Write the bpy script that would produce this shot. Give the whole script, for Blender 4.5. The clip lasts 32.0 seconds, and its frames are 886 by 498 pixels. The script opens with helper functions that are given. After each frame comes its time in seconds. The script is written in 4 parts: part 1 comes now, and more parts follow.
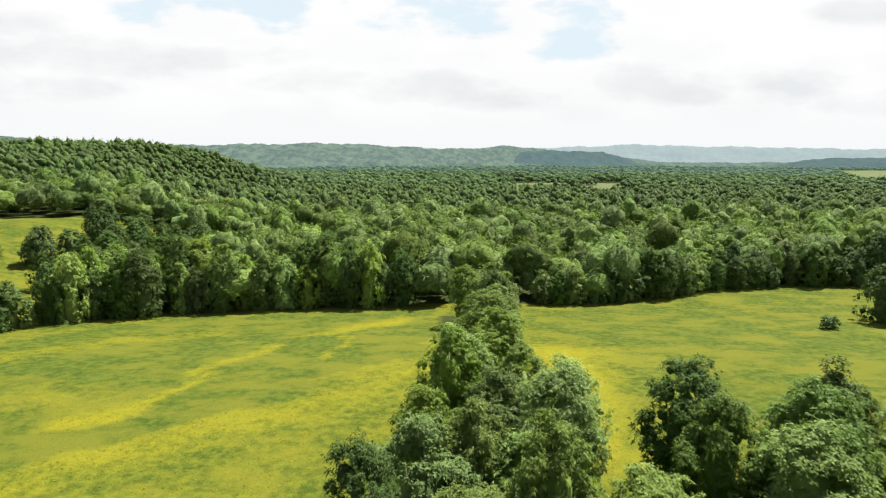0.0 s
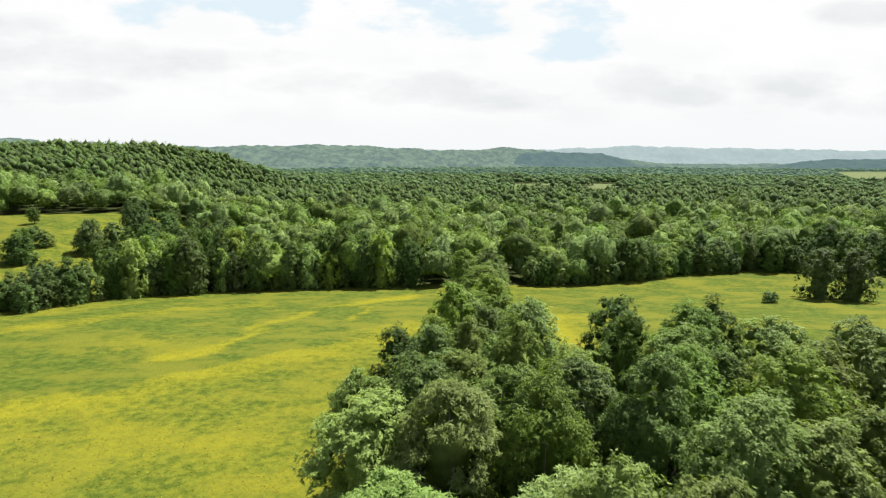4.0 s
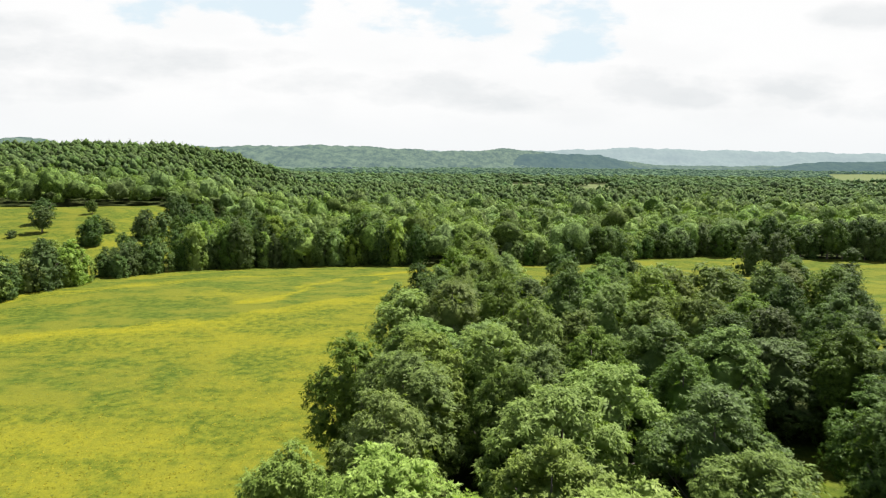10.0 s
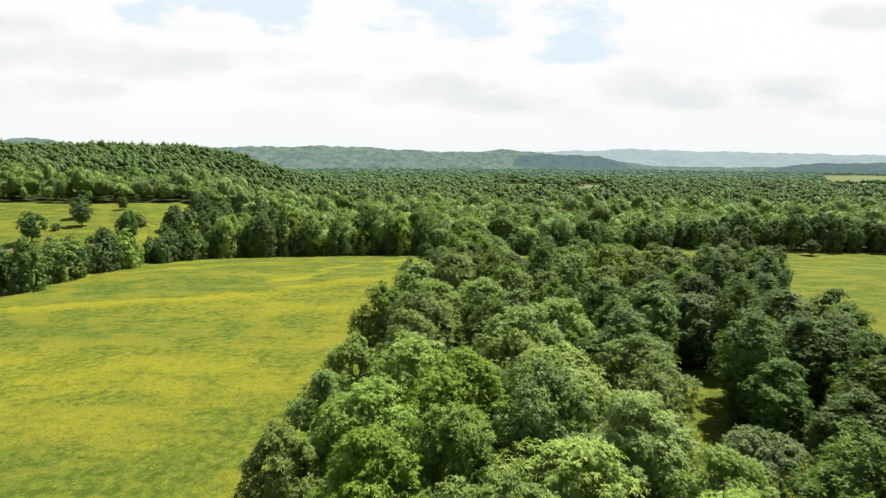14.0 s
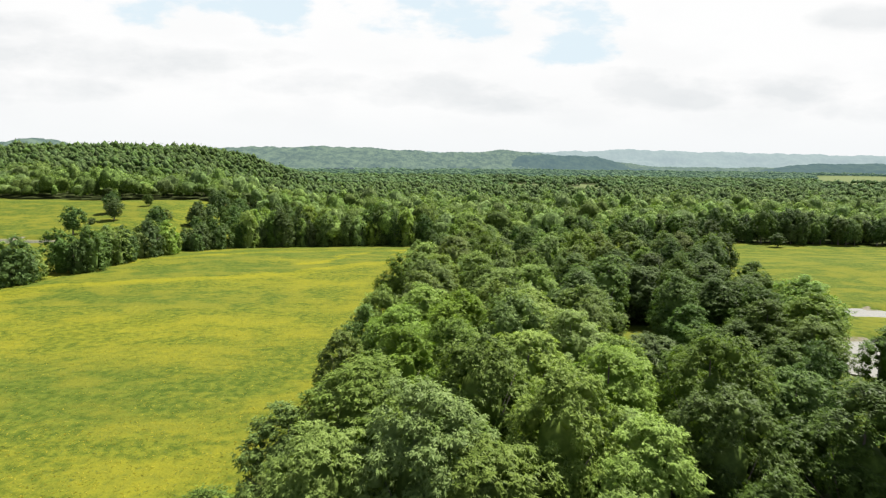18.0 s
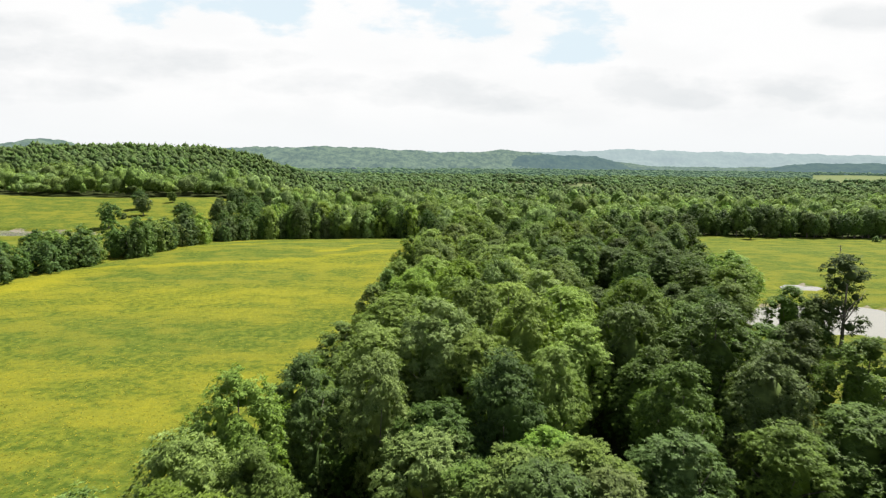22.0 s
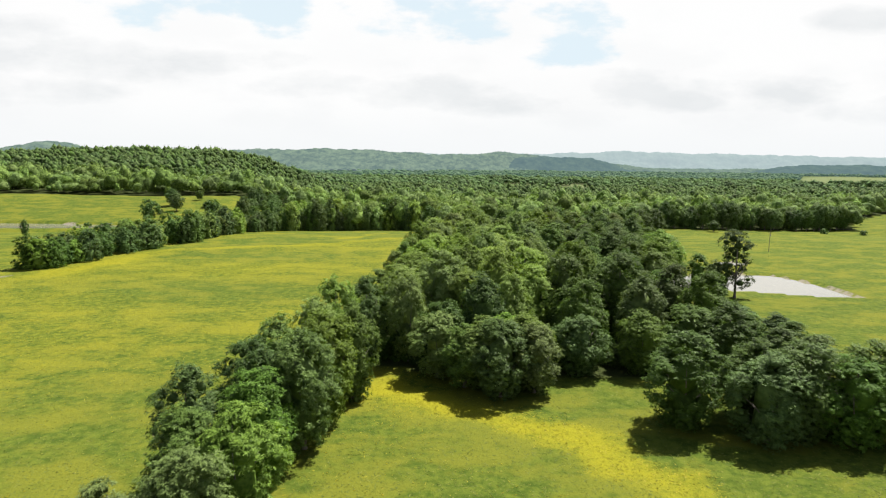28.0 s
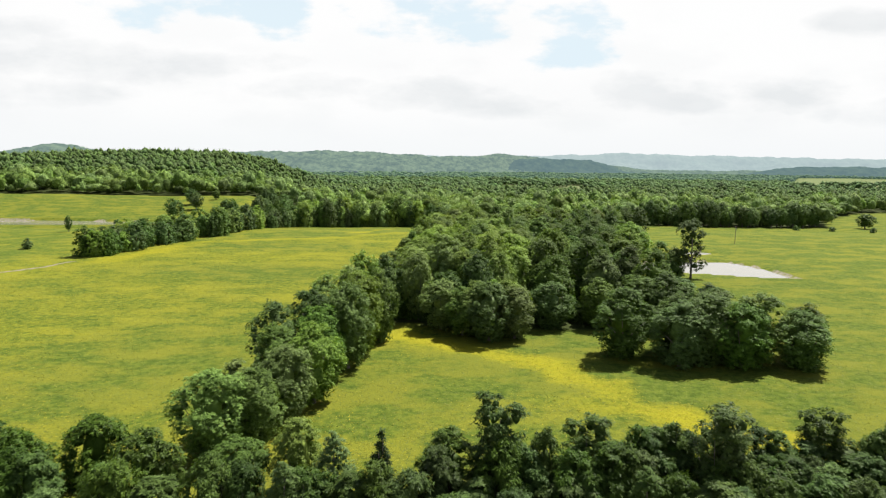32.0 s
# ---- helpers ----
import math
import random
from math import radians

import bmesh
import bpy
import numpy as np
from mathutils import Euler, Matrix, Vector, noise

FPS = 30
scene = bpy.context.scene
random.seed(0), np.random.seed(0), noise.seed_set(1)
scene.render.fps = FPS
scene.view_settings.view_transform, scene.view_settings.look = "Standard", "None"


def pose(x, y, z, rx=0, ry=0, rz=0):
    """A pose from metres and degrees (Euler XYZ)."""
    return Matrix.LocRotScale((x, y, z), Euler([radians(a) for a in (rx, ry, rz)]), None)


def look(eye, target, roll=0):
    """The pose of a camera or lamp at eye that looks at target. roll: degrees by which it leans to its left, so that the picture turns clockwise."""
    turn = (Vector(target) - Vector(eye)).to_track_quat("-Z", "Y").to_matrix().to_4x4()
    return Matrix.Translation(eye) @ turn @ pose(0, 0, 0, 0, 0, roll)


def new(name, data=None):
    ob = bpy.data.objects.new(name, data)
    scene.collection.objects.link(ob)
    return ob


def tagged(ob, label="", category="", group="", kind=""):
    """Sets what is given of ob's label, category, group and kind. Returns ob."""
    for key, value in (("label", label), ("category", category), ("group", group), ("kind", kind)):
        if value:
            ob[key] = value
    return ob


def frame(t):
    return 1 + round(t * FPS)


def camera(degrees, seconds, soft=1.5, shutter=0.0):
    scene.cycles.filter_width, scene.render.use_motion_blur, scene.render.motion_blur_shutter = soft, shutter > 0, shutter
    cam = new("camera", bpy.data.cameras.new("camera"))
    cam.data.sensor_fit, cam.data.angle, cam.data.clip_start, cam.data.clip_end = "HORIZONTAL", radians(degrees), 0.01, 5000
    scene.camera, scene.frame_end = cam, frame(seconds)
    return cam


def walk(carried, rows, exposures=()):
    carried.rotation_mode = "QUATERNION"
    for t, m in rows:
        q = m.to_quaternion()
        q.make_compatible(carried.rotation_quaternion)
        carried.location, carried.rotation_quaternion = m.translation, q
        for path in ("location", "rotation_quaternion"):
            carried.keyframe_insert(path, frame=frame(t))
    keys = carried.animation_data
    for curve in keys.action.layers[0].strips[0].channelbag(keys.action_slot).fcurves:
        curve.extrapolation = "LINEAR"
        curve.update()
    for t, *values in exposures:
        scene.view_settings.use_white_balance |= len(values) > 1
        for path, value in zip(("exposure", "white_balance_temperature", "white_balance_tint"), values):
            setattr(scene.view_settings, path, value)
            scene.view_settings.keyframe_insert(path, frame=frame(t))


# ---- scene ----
cam = camera(70, 32.0, soft=1.15, shutter=0.6)

# seconds, place, tilt below level, turn, lean
PATH = [
    (0, 2.03, 0.01, 45.99, 8.255, 0.003, 0.324),
    (1, 1.88, -8.06, 45.99, 8.216, 0.009, 0.342),
    (2, 1.72, -16.13, 45.99, 8.189, 0.039, 0.327),
    (3, 1.57, -24.22, 46.00, 8.166, 0.060, 0.320),
    (6, 1.12, -48.59, 46.01, 8.088, 0.042, 0.353),
    (7, 0.96, -56.74, 46.01, 8.090, 0.039, 0.429),
    (8, 0.81, -64.92, 46.02, 8.098, 0.044, 0.542),
    (9, 0.66, -73.12, 46.02, 8.082, 0.048, 0.612),
    (10, 0.50, -81.35, 46.02, 8.068, 0.048, 0.607),
    (11, 0.35, -89.59, 46.03, 8.058, 0.042, 0.569),
    (12, 0.19, -97.87, 46.03, 8.086, 0.030, 0.562),
    (13, 0.04, -106.17, 46.04, 8.068, 0.025, 0.592),
    (14, -0.12, -114.50, 46.04, 7.993, 0.029, 0.676),
    (17, -0.59, -139.68, 46.06, 7.963, -0.041, 0.869),
    (18, -0.75, -148.14, 46.06, 7.970, -0.025, 0.729),
    (19, -0.91, -156.63, 46.07, 7.987, -0.000, 0.647),
    (20, -1.07, -165.17, 46.07, 7.951, 0.026, 0.643),
    (21, -1.23, -173.74, 46.08, 7.950, 0.059, 0.653),
    (22, -1.39, -182.35, 46.09, 7.984, 0.039, 0.695),
    (23, -1.55, -191.00, 46.09, 8.050, 0.008, 0.753),
    (24, -1.71, -199.69, 46.10, 8.062, -0.034, 0.751),
    (25, -1.87, -208.43, 46.11, 8.046, -0.043, 0.716),
    (28, -2.36, -234.91, 46.13, 7.820, -0.116, 0.670),
    (29, -2.52, -243.84, 46.13, 7.769, -0.122, 0.669),
    (30, -2.69, -252.82, 46.14, 7.728, -0.121, 0.653),
    (31, -2.85, -261.84, 46.15, 7.684, -0.116, 0.648),
    (32, -3.01, -270.93, 46.16, 7.650, -0.110, 0.659),
]
walk(cam, [(t, pose(x, y, z, 90 - down, 0, turn) @ pose(0, 0, 0, 0, 0, lean)) for t, x, y, z, down, turn, lean in PATH])

# ---------------------------------------------------------------- light
TO_SUN = Vector((0.42, 0.46, 1.0)).normalized()
sun_elev = math.asin(TO_SUN.z)
sun_turn = math.atan2(TO_SUN.x, TO_SUN.y)


def build_world():
    w = bpy.data.worlds.new("sky")
    scene.world = w
    w.use_nodes = True
    nt = w.node_tree
    nt.nodes.clear()
    N = lambda kind, **kw: make_node(nt, kind, **kw)
    out = N("ShaderNodeOutputWorld")
    bg = N("ShaderNodeBackground")
    bg.inputs["Strength"].default_value = 0.05
    sky = N("ShaderNodeTexSky", sky_type="NISHITA", sun_disc=False, sun_elevation=sun_elev, sun_rotation=sun_turn, air_density=1.0, dust_density=1.5, ozone_density=1.0)
    co = N("ShaderNodeTexCoord")
    sep = N("ShaderNodeSeparateXYZ")
    nt.links.new(co.outputs["Generated"], sep.inputs[0])
    X, Y, Z = sep.outputs
    M = lambda op, a, b=None, c=None, clamp=False: math_node(nt, op, a, b, c, clamp)
    # a flat layer of cloud overhead, seen in perspective
    zz = M("ADD", M("MAXIMUM", Z, 0.0), 0.16)
    comb = N("ShaderNodeCombineXYZ")
    nt.links.new(M("DIVIDE", X, zz), comb.inputs[0])
    nt.links.new(M("DIVIDE", Y, zz), comb.inputs[1])
    n1 = noise_node(nt, comb.outputs[0], 1.3, 8.0, 0.58, offset=(2.3, 7.4, 0.0))
    # the cloud thins in two places high ahead, and towards the zenith
    yy = M("MAXIMUM", Y, 0.05)
    u, v = M("DIVIDE", X, yy), M("DIVIDE", Z, yy)
    flat = N("ShaderNodeCombineXYZ")
    nt.links.new(u, flat.inputs[0])
    nt.links.new(M("MULTIPLY", v, 2.4), flat.inputs[1])
    n2 = noise_node(nt, flat.outputs[0], 4.6, 7.0, 0.56, offset=(0.7, 0.2, 0.0))
    n4 = noise_node(nt, flat.outputs[0], 2.0, 6.0, 0.55, offset=(3.1, 1.2, 0.0))
    n3 = noise_node(nt, flat.outputs[0], 6.0, 8.0, 0.58)
    wob = M("MULTIPLY", M("SUBTRACT", n3, 0.5), 4.4)
    def spots(rows):
        """Soft-edged patches, each at u, v with its half width and half height."""
        total = None
        for cu, cv, su, sv in rows:
            a = M("DIVIDE", M("SUBTRACT", u, cu), su)
            c = M("DIVIDE", M("SUBTRACT", v, cv), sv)
            q = M("SUBTRACT", M("ADD", 0.9, wob), M("ADD", M("MULTIPLY", a, a), M("MULTIPLY", c, c)), clamp=True)
            total = q if total is None else M("MAXIMUM", total, q)
        return total
    gaps = spots(((-0.42, 0.235, 0.15, 0.060), (-0.26, 0.225, 0.08, 0.05), (0.04, 0.225, 0.24, 0.06), (0.19, 0.180, 0.11, 0.05)))
    cover = M("SUBTRACT", M("ADD", M("MULTIPLY", n1, 0.8), 0.62), M("MULTIPLY", gaps, 0.66))
    cover = M("SUBTRACT", cover, M("MULTIPLY", ramp_value(nt, Z, 0.26, 0.5), 0.55))
    cover = ramp_value(nt, cover, 0.40, 0.80)
    # grey undersides of the cumulus, in a low belt, and a thin veil of them elsewhere
    belt = M("MULTIPLY", ramp_value(nt, Z, 0.02, 0.07), ramp_value(nt, Z, 0.30, 0.10))
    under = spots(((-0.19, 0.112, 0.12, 0.026), (-0.03, 0.106, 0.16, 0.030), (0.085, 0.090, 0.17, 0.022), (0.29, 0.115, 0.09, 0.034), (0.37, 0.098, 0.12, 0.022), (0.50, 0.112, 0.14, 0.030), (0.68, 0.085, 0.12, 0.022),
                   (-0.58, 0.150, 0.20, 0.040), (-0.66, 0.105, 0.18, 0.030), (-0.64, 0.195, 0.10, 0.024), (-0.34, 0.150, 0.14, 0.020), (0.66, 0.220, 0.12, 0.026)))
    thin = M("MULTIPLY", M("ADD", M("MULTIPLY", ramp_value(nt, n2, 0.46, 0.64), 0.6), M("MULTIPLY", ramp_value(nt, n4, 0.46, 0.60), 0.4)), belt)
    shade = M("ADD", M("MULTIPLY", under, M("ADD", 0.30, M("MULTIPLY", n2, 0.9))), M("MULTIPLY", thin, 0.38), clamp=True)
    cloud = mix_color(nt, M("MULTIPLY", shade, 0.52), (7.45, 7.45, 7.45, 1), (5.0, 5.3, 5.5, 1))
    blue = mix_color(nt, ramp_value(nt, Z, 0.5, 0.2), sky.outputs[0], (5.75, 6.65, 7.2, 1))
    both = mix_color(nt, cover, blue, cloud)
    # pale haze low down
    haze = ramp_value(nt, Z, 0.10, 0.0)
    low = mix_color(nt, M("MULTIPLY", haze, 0.6), both, (6.5, 6.75, 6.9, 1))
    nt.links.new(low, bg.inputs[0])
    nt.links.new(bg.outputs[0], out.inputs[0])


def make_node(nt, kind, **kw):
    n = nt.nodes.new(kind)
    for k, v in kw.items():
        setattr(n, k, v)
    return n


def feed(nt, socket, value):
    if isinstance(value, bpy.types.NodeSocket):
        nt.links.new(value, socket)
    else:
        socket.default_value = value


def math_node(nt, op, a, b=None, c=None, clamp=False):
    n = make_node(nt, "ShaderNodeMath", operation=op, use_clamp=clamp)
    for i, v in enumerate((a, b, c)):
        if v is not None:
            feed(nt, n.inputs[i], v)
    return n.outputs[0]


def ramp_value(nt, v, a, b):
    n = make_node(nt, "ShaderNodeMapRange", interpolation_type="SMOOTHSTEP")
    feed(nt, n.inputs["Value"], v)
    n.inputs["From Min"].default_value, n.inputs["From Max"].default_value = a, b
    return n.outputs[0]


def mix_color(nt, fac, a, b, blend="MIX"):
    n = make_node(nt, "ShaderNodeMix", data_type="RGBA", blend_type=blend)
    feed(nt, n.inputs[0], fac)
    feed(nt, n.inputs[6], a)
    feed(nt, n.inputs[7], b)
    return n.outputs[2]


def noise_node(nt, vec, scale, detail=4.0, rough=0.5, offset=(0, 0, 0), stretch=(1, 1, 1), turn=0.0):
    mp = make_node(nt, "ShaderNodeMapping")
    mp.inputs["Location"].default_value = offset
    mp.inputs["Rotation"].default_value = (0, 0, turn)
    mp.inputs["Scale"].default_value = stretch
    nt.links.new(vec, mp.inputs[0])
    n = make_node(nt, "ShaderNodeTexNoise")
    n.inputs["Scale"].default_value = scale
    n.inputs["Detail"].default_value = detail
    n.inputs["Roughness"].default_value = rough
    nt.links.new(mp.outputs[0], n.inputs["Vector"])
    return n.outputs["Fac"]


build_world()
sun_data = bpy.data.lights.new("sun", "SUN")
sun_data.energy, sun_data.angle, sun_data.color = 5.0, radians(0.5), (1.0, 0.955, 0.88)
sun = new("sun", sun_data)
sun.matrix_world = look(TO_SUN * 400, (0, 0, 0))
scene.view_settings.exposure = 1.42


# ---------------------------------------------------------------- materials
def new_material(name):
    m = bpy.data.materials.new(name)
    m.use_nodes = True
    nt = m.node_tree
    return m, nt, nt.nodes["Principled BSDF"], nt.nodes["Material Output"]


def leaf_material(name, dark, light, through_light=0.22, gloss=0.5, by_tree=False, veil=None):
    m, nt, bsdf, out = new_material(name)
    geo = make_node(nt, "ShaderNodeNewGeometry")
    if by_tree:
        pick = make_node(nt, "ShaderNodeAttribute", attribute_name="tree").outputs["Fac"]
    else:
        pick = make_node(nt, "ShaderNodeObjectInfo").outputs["Random"]
    patch = noise_node(nt, geo.outputs["Position"], 0.22, 3.0, 0.6)
    spray = noise_node(nt, geo.outputs["Position"], 1.1, 2.0, 0.6)
    if by_tree:
        # stronger clump noise paints the dark gaps between sprays into the colour
        spray = ramp_value(nt, noise_node(nt, geo.outputs["Position"], 0.75, 4.0, 0.8), 0.36, 0.64)
        f = math_node(nt, "ADD", math_node(nt, "MULTIPLY", geo.outputs["Random Per Island"], 0.15), math_node(nt, "ADD", math_node(nt, "MULTIPLY", patch, 0.3), math_node(nt, "MULTIPLY", spray, 0.55)))
    else:
        f = math_node(nt, "ADD", math_node(nt, "MULTIPLY", geo.outputs["Random Per Island"], 0.35), math_node(nt, "ADD", math_node(nt, "MULTIPLY", patch, 0.3), math_node(nt, "MULTIPLY", ramp_value(nt, spray, 0.34, 0.66), 0.35)))
    col = mix_color(nt, f, (*dark, 1), (*light, 1))
    hsv = make_node(nt, "ShaderNodeHueSaturation")
    nt.links.new(col, hsv.inputs["Color"])
    nt.links.new(ramp_linear(nt, pick, 0.484, 0.510), hsv.inputs["Hue"])
    nt.links.new(ramp_linear(nt, math_node(nt, "FRACT", math_node(nt, "MULTIPLY", pick, 7.31)), 0.62 if by_tree else 0.74, 1.34 if by_tree else 1.24), hsv.inputs["Value"])
    nt.links.new(ramp_linear(nt, math_node(nt, "FRACT", math_node(nt, "MULTIPLY", pick, 13.7)), 0.85, 1.05), hsv.inputs["Saturation"])
    nt.links.new(hsv.outputs[0], bsdf.inputs["Base Color"])
    bsdf.inputs["Roughness"].default_value = gloss
    bsdf.inputs["Specular IOR Level"].default_value = 0.04 if by_tree else 0.06
    if by_tree:
        bump = make_node(nt, "ShaderNodeBump")
        bump.inputs["Strength"].default_value, bump.inputs["Distance"].default_value = 1.0, 1.2
        nt.links.new(noise_node(nt, geo.outputs["Position"], 0.9, 4.0, 0.7), bump.inputs["Height"])
        nt.links.new(bump.outputs[0], bsdf.inputs["Normal"])
    # the veil is emission that imitates haze in front of distant leaves
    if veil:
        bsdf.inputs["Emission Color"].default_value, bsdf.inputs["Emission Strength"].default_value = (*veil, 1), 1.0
    tr = make_node(nt, "ShaderNodeBsdfTranslucent")
    warm = mix_color(nt, 1.0, hsv.outputs[0], (1.12, 1.22, 0.50, 1), "MULTIPLY")
    nt.links.new(warm, tr.inputs["Color"])
    mx = make_node(nt, "ShaderNodeMixShader")
    mx.inputs[0].default_value = through_light
    nt.links.new(bsdf.outputs[0], mx.inputs[1])
    nt.links.new(tr.outputs[0], mx.inputs[2])
    nt.links.new(mx.outputs[0], out.inputs[0])
    return m


def ramp_linear(nt, v, lo, hi):
    n = make_node(nt, "ShaderNodeMapRange")
    feed(nt, n.inputs["Value"], v)
    n.inputs["To Min"].default_value, n.inputs["To Max"].default_value = lo, hi
    return n.outputs[0]


LEAF = {
    "N": leaf_material("oak leaves", (0.027, 0.060, 0.009), (0.212, 0.312, 0.060), 0.32),
    "K": leaf_material("dark oak leaves", (0.015, 0.035, 0.005), (0.118, 0.192, 0.036), 0.27),
    "L": leaf_material("pale hickory leaves", (0.070, 0.130, 0.017), (0.262, 0.362, 0.082), 0.36),
    "O": leaf_material("olive ash leaves", (0.044, 0.086, 0.009), (0.190, 0.264, 0.042), 0.32),
    "D": leaf_material("elm leaves", (0.022, 0.052, 0.009), (0.122, 0.198, 0.044), 0.26),
    "Y": leaf_material("sapling leaves", (0.012, 0.031, 0.005), (0.076, 0.128, 0.022), 0.28),
    "C": leaf_material("cedar needles", (0.0180, 0.0340, 0.0090), (0.0540, 0.0840, 0.0240), 0.2, 0.7),
}
FAR_LEAF = leaf_material("forest leaves", (0.017, 0.041, 0.009), (0.226, 0.338, 0.076), 0.28, 0.6, by_tree=True)
# hill greens are darker and bluer, with distance haze put into the leaf colour
HILL_HAZE_LEAF = leaf_material("hill forest leaves tinted for haze", (0.015, 0.036, 0.010), (0.115, 0.180, 0.046), 0.18, 0.7, by_tree=True)
# blue-green base colours stand in for haze over the far valley
VALLEY_HAZE_LEAF = leaf_material("valley forest leaves tinted for haze", (0.020, 0.048, 0.017), (0.130, 0.205, 0.072), 0.18, 0.8, by_tree=True)
# the farthest leaves glow faintly blue-green in place of real haze
BACKDROP_LEAF = leaf_material("distant forest leaves with haze glow", (0.014, 0.034, 0.015), (0.090, 0.138, 0.054), 0.15, 0.8, by_tree=True, veil=(0.018, 0.034, 0.032))


def bark_material():
    m, nt, bsdf, out = new_material("bark")
    geo = make_node(nt, "ShaderNodeNewGeometry")
    n = noise_node(nt, geo.outputs["Position"], 2.5, 5.0, 0.65, stretch=(3, 3, 0.6))
    nt.links.new(mix_color(nt, n, (0.045, 0.038, 0.03, 1), (0.17, 0.145, 0.12, 1)), bsdf.inputs["Base Color"])
    bsdf.inputs["Roughness"].default_value = 0.9
    bump = make_node(nt, "ShaderNodeBump")
    bump.inputs["Strength"].default_value = 0.6
    nt.links.new(n, bump.inputs["Height"])
    nt.links.new(bump.outputs[0], bsdf.inputs["Normal"])
    return m


BARK = bark_material()


def ground_material():
    m, nt, bsdf, out = new_material("meadow")
    geo = make_node(nt, "ShaderNodeNewGeometry")
    P = geo.outputs["Position"]
    A = lambda name: make_node(nt, "ShaderNodeAttribute", attribute_name=name).outputs["Fac"]
    M = lambda op, a, b=None, c=None, clamp=False: math_node(nt, op, a, b, c, clamp)
    # long drifts of flowers, with finer clumps inside them
    drift = noise_node(nt, P, 0.020, 3.0, 0.5, offset=(0.3, 0.1, 0), stretch=(0.7, 1.3, 1), turn=radians(-24))
    patch = noise_node(nt, P, 0.095, 5.0, 0.6, stretch=(0.8, 1.2, 1), turn=radians(-20))
    clump = noise_node(nt, P, 0.60, 4.0, 0.62)
    fine = noise_node(nt, P, 3.4, 4.0, 0.75)
    flower = M("ADD", M("ADD", M("MULTIPLY", drift, 0.75), M("MULTIPLY", patch, 0.60)), M("MULTIPLY", clump, 0.95))
    flower = M("ADD", flower, M("MULTIPLY", M("SUBTRACT", fine, 0.5), 0.9))
    flower = M("ADD", flower, M("MULTIPLY", M("SUBTRACT", A("bloom"), 0.5), 1.9))
    flower = ramp_value(nt, flower, 0.80, 2.02)
    tuft = noise_node(nt, P, 1.7, 5.0, 0.75, turn=radians(-12))
    grass = mix_color(nt, ramp_value(nt, clump, 0.35, 0.65), (0.036, 0.058, 0.007, 1), (0.072, 0.094, 0.012, 1))
    grass = mix_color(nt, ramp_value(nt, patch, 0.42, 0.62), grass, (0.094, 0.102, 0.012, 1))
    field = mix_color(nt, flower, grass, (0.172, 0.162, 0.010, 1))
    field = mix_color(nt, M("MULTIPLY", ramp_value(nt, tuft, 0.50, 0.78), 0.30), field, (0.022, 0.037, 0.007, 1))
    field = mix_color(nt, M("MULTIPLY", ramp_value(nt, fine, 0.5, 0.75), 0.3), field, (0.098, 0.105, 0.019, 1))
    # hay and dry pasture in the far valley
    away = make_node(nt, "ShaderNodeSeparateXYZ")
    nt.links.new(P, away.inputs[0])
    field = mix_color(nt, ramp_value(nt, away.outputs[1], 650, 900), field, mix_color(nt, patch, (0.060, 0.086, 0.032, 1), (0.110, 0.122, 0.052, 1)))
    # woodland floor, its colour also darkened for the shade under the trees
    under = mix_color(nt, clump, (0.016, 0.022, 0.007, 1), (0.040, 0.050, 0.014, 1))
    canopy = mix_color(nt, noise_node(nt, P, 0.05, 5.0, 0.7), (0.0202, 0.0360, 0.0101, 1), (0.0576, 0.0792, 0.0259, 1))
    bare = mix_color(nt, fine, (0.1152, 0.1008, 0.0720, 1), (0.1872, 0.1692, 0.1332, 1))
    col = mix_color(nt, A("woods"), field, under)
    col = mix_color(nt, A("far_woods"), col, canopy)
    col = mix_color(nt, ramp_value(nt, M("ADD", A("bare"), M("MULTIPLY", M("SUBTRACT", clump, 0.5), 0.8)), 0.45, 0.7), col, bare)
    nt.links.new(col, bsdf.inputs["Base Color"])
    bsdf.inputs["Roughness"].default_value = 1.0
    bsdf.inputs["Specular IOR Level"].default_value = 0.05
    bump = make_node(nt, "ShaderNodeBump")
    bump.inputs["Strength"].default_value = 0.5
    bump.inputs["Distance"].default_value = 0.4
    nt.links.new(M("ADD", M("MULTIPLY", clump, 0.5), M("ADD", M("MULTIPLY", tuft, 0.7), M("MULTIPLY", fine, 0.35))), bump.inputs["Height"])
    nt.links.new(bump.outputs[0], bsdf.inputs["Normal"])
    return m


def plain_material(name, a, b, scale, rough=0.7, metal=0.0):
    m, nt, bsdf, out = new_material(name)
    geo = make_node(nt, "ShaderNodeNewGeometry")
    n = noise_node(nt, geo.outputs["Position"], scale, 5.0, 0.6)
    nt.links.new(mix_color(nt, n, (*a, 1), (*b, 1)), bsdf.inputs["Base Color"])
    bsdf.inputs["Roughness"].default_value = rough
    bsdf.inputs["Metallic"].default_value = metal
    return m


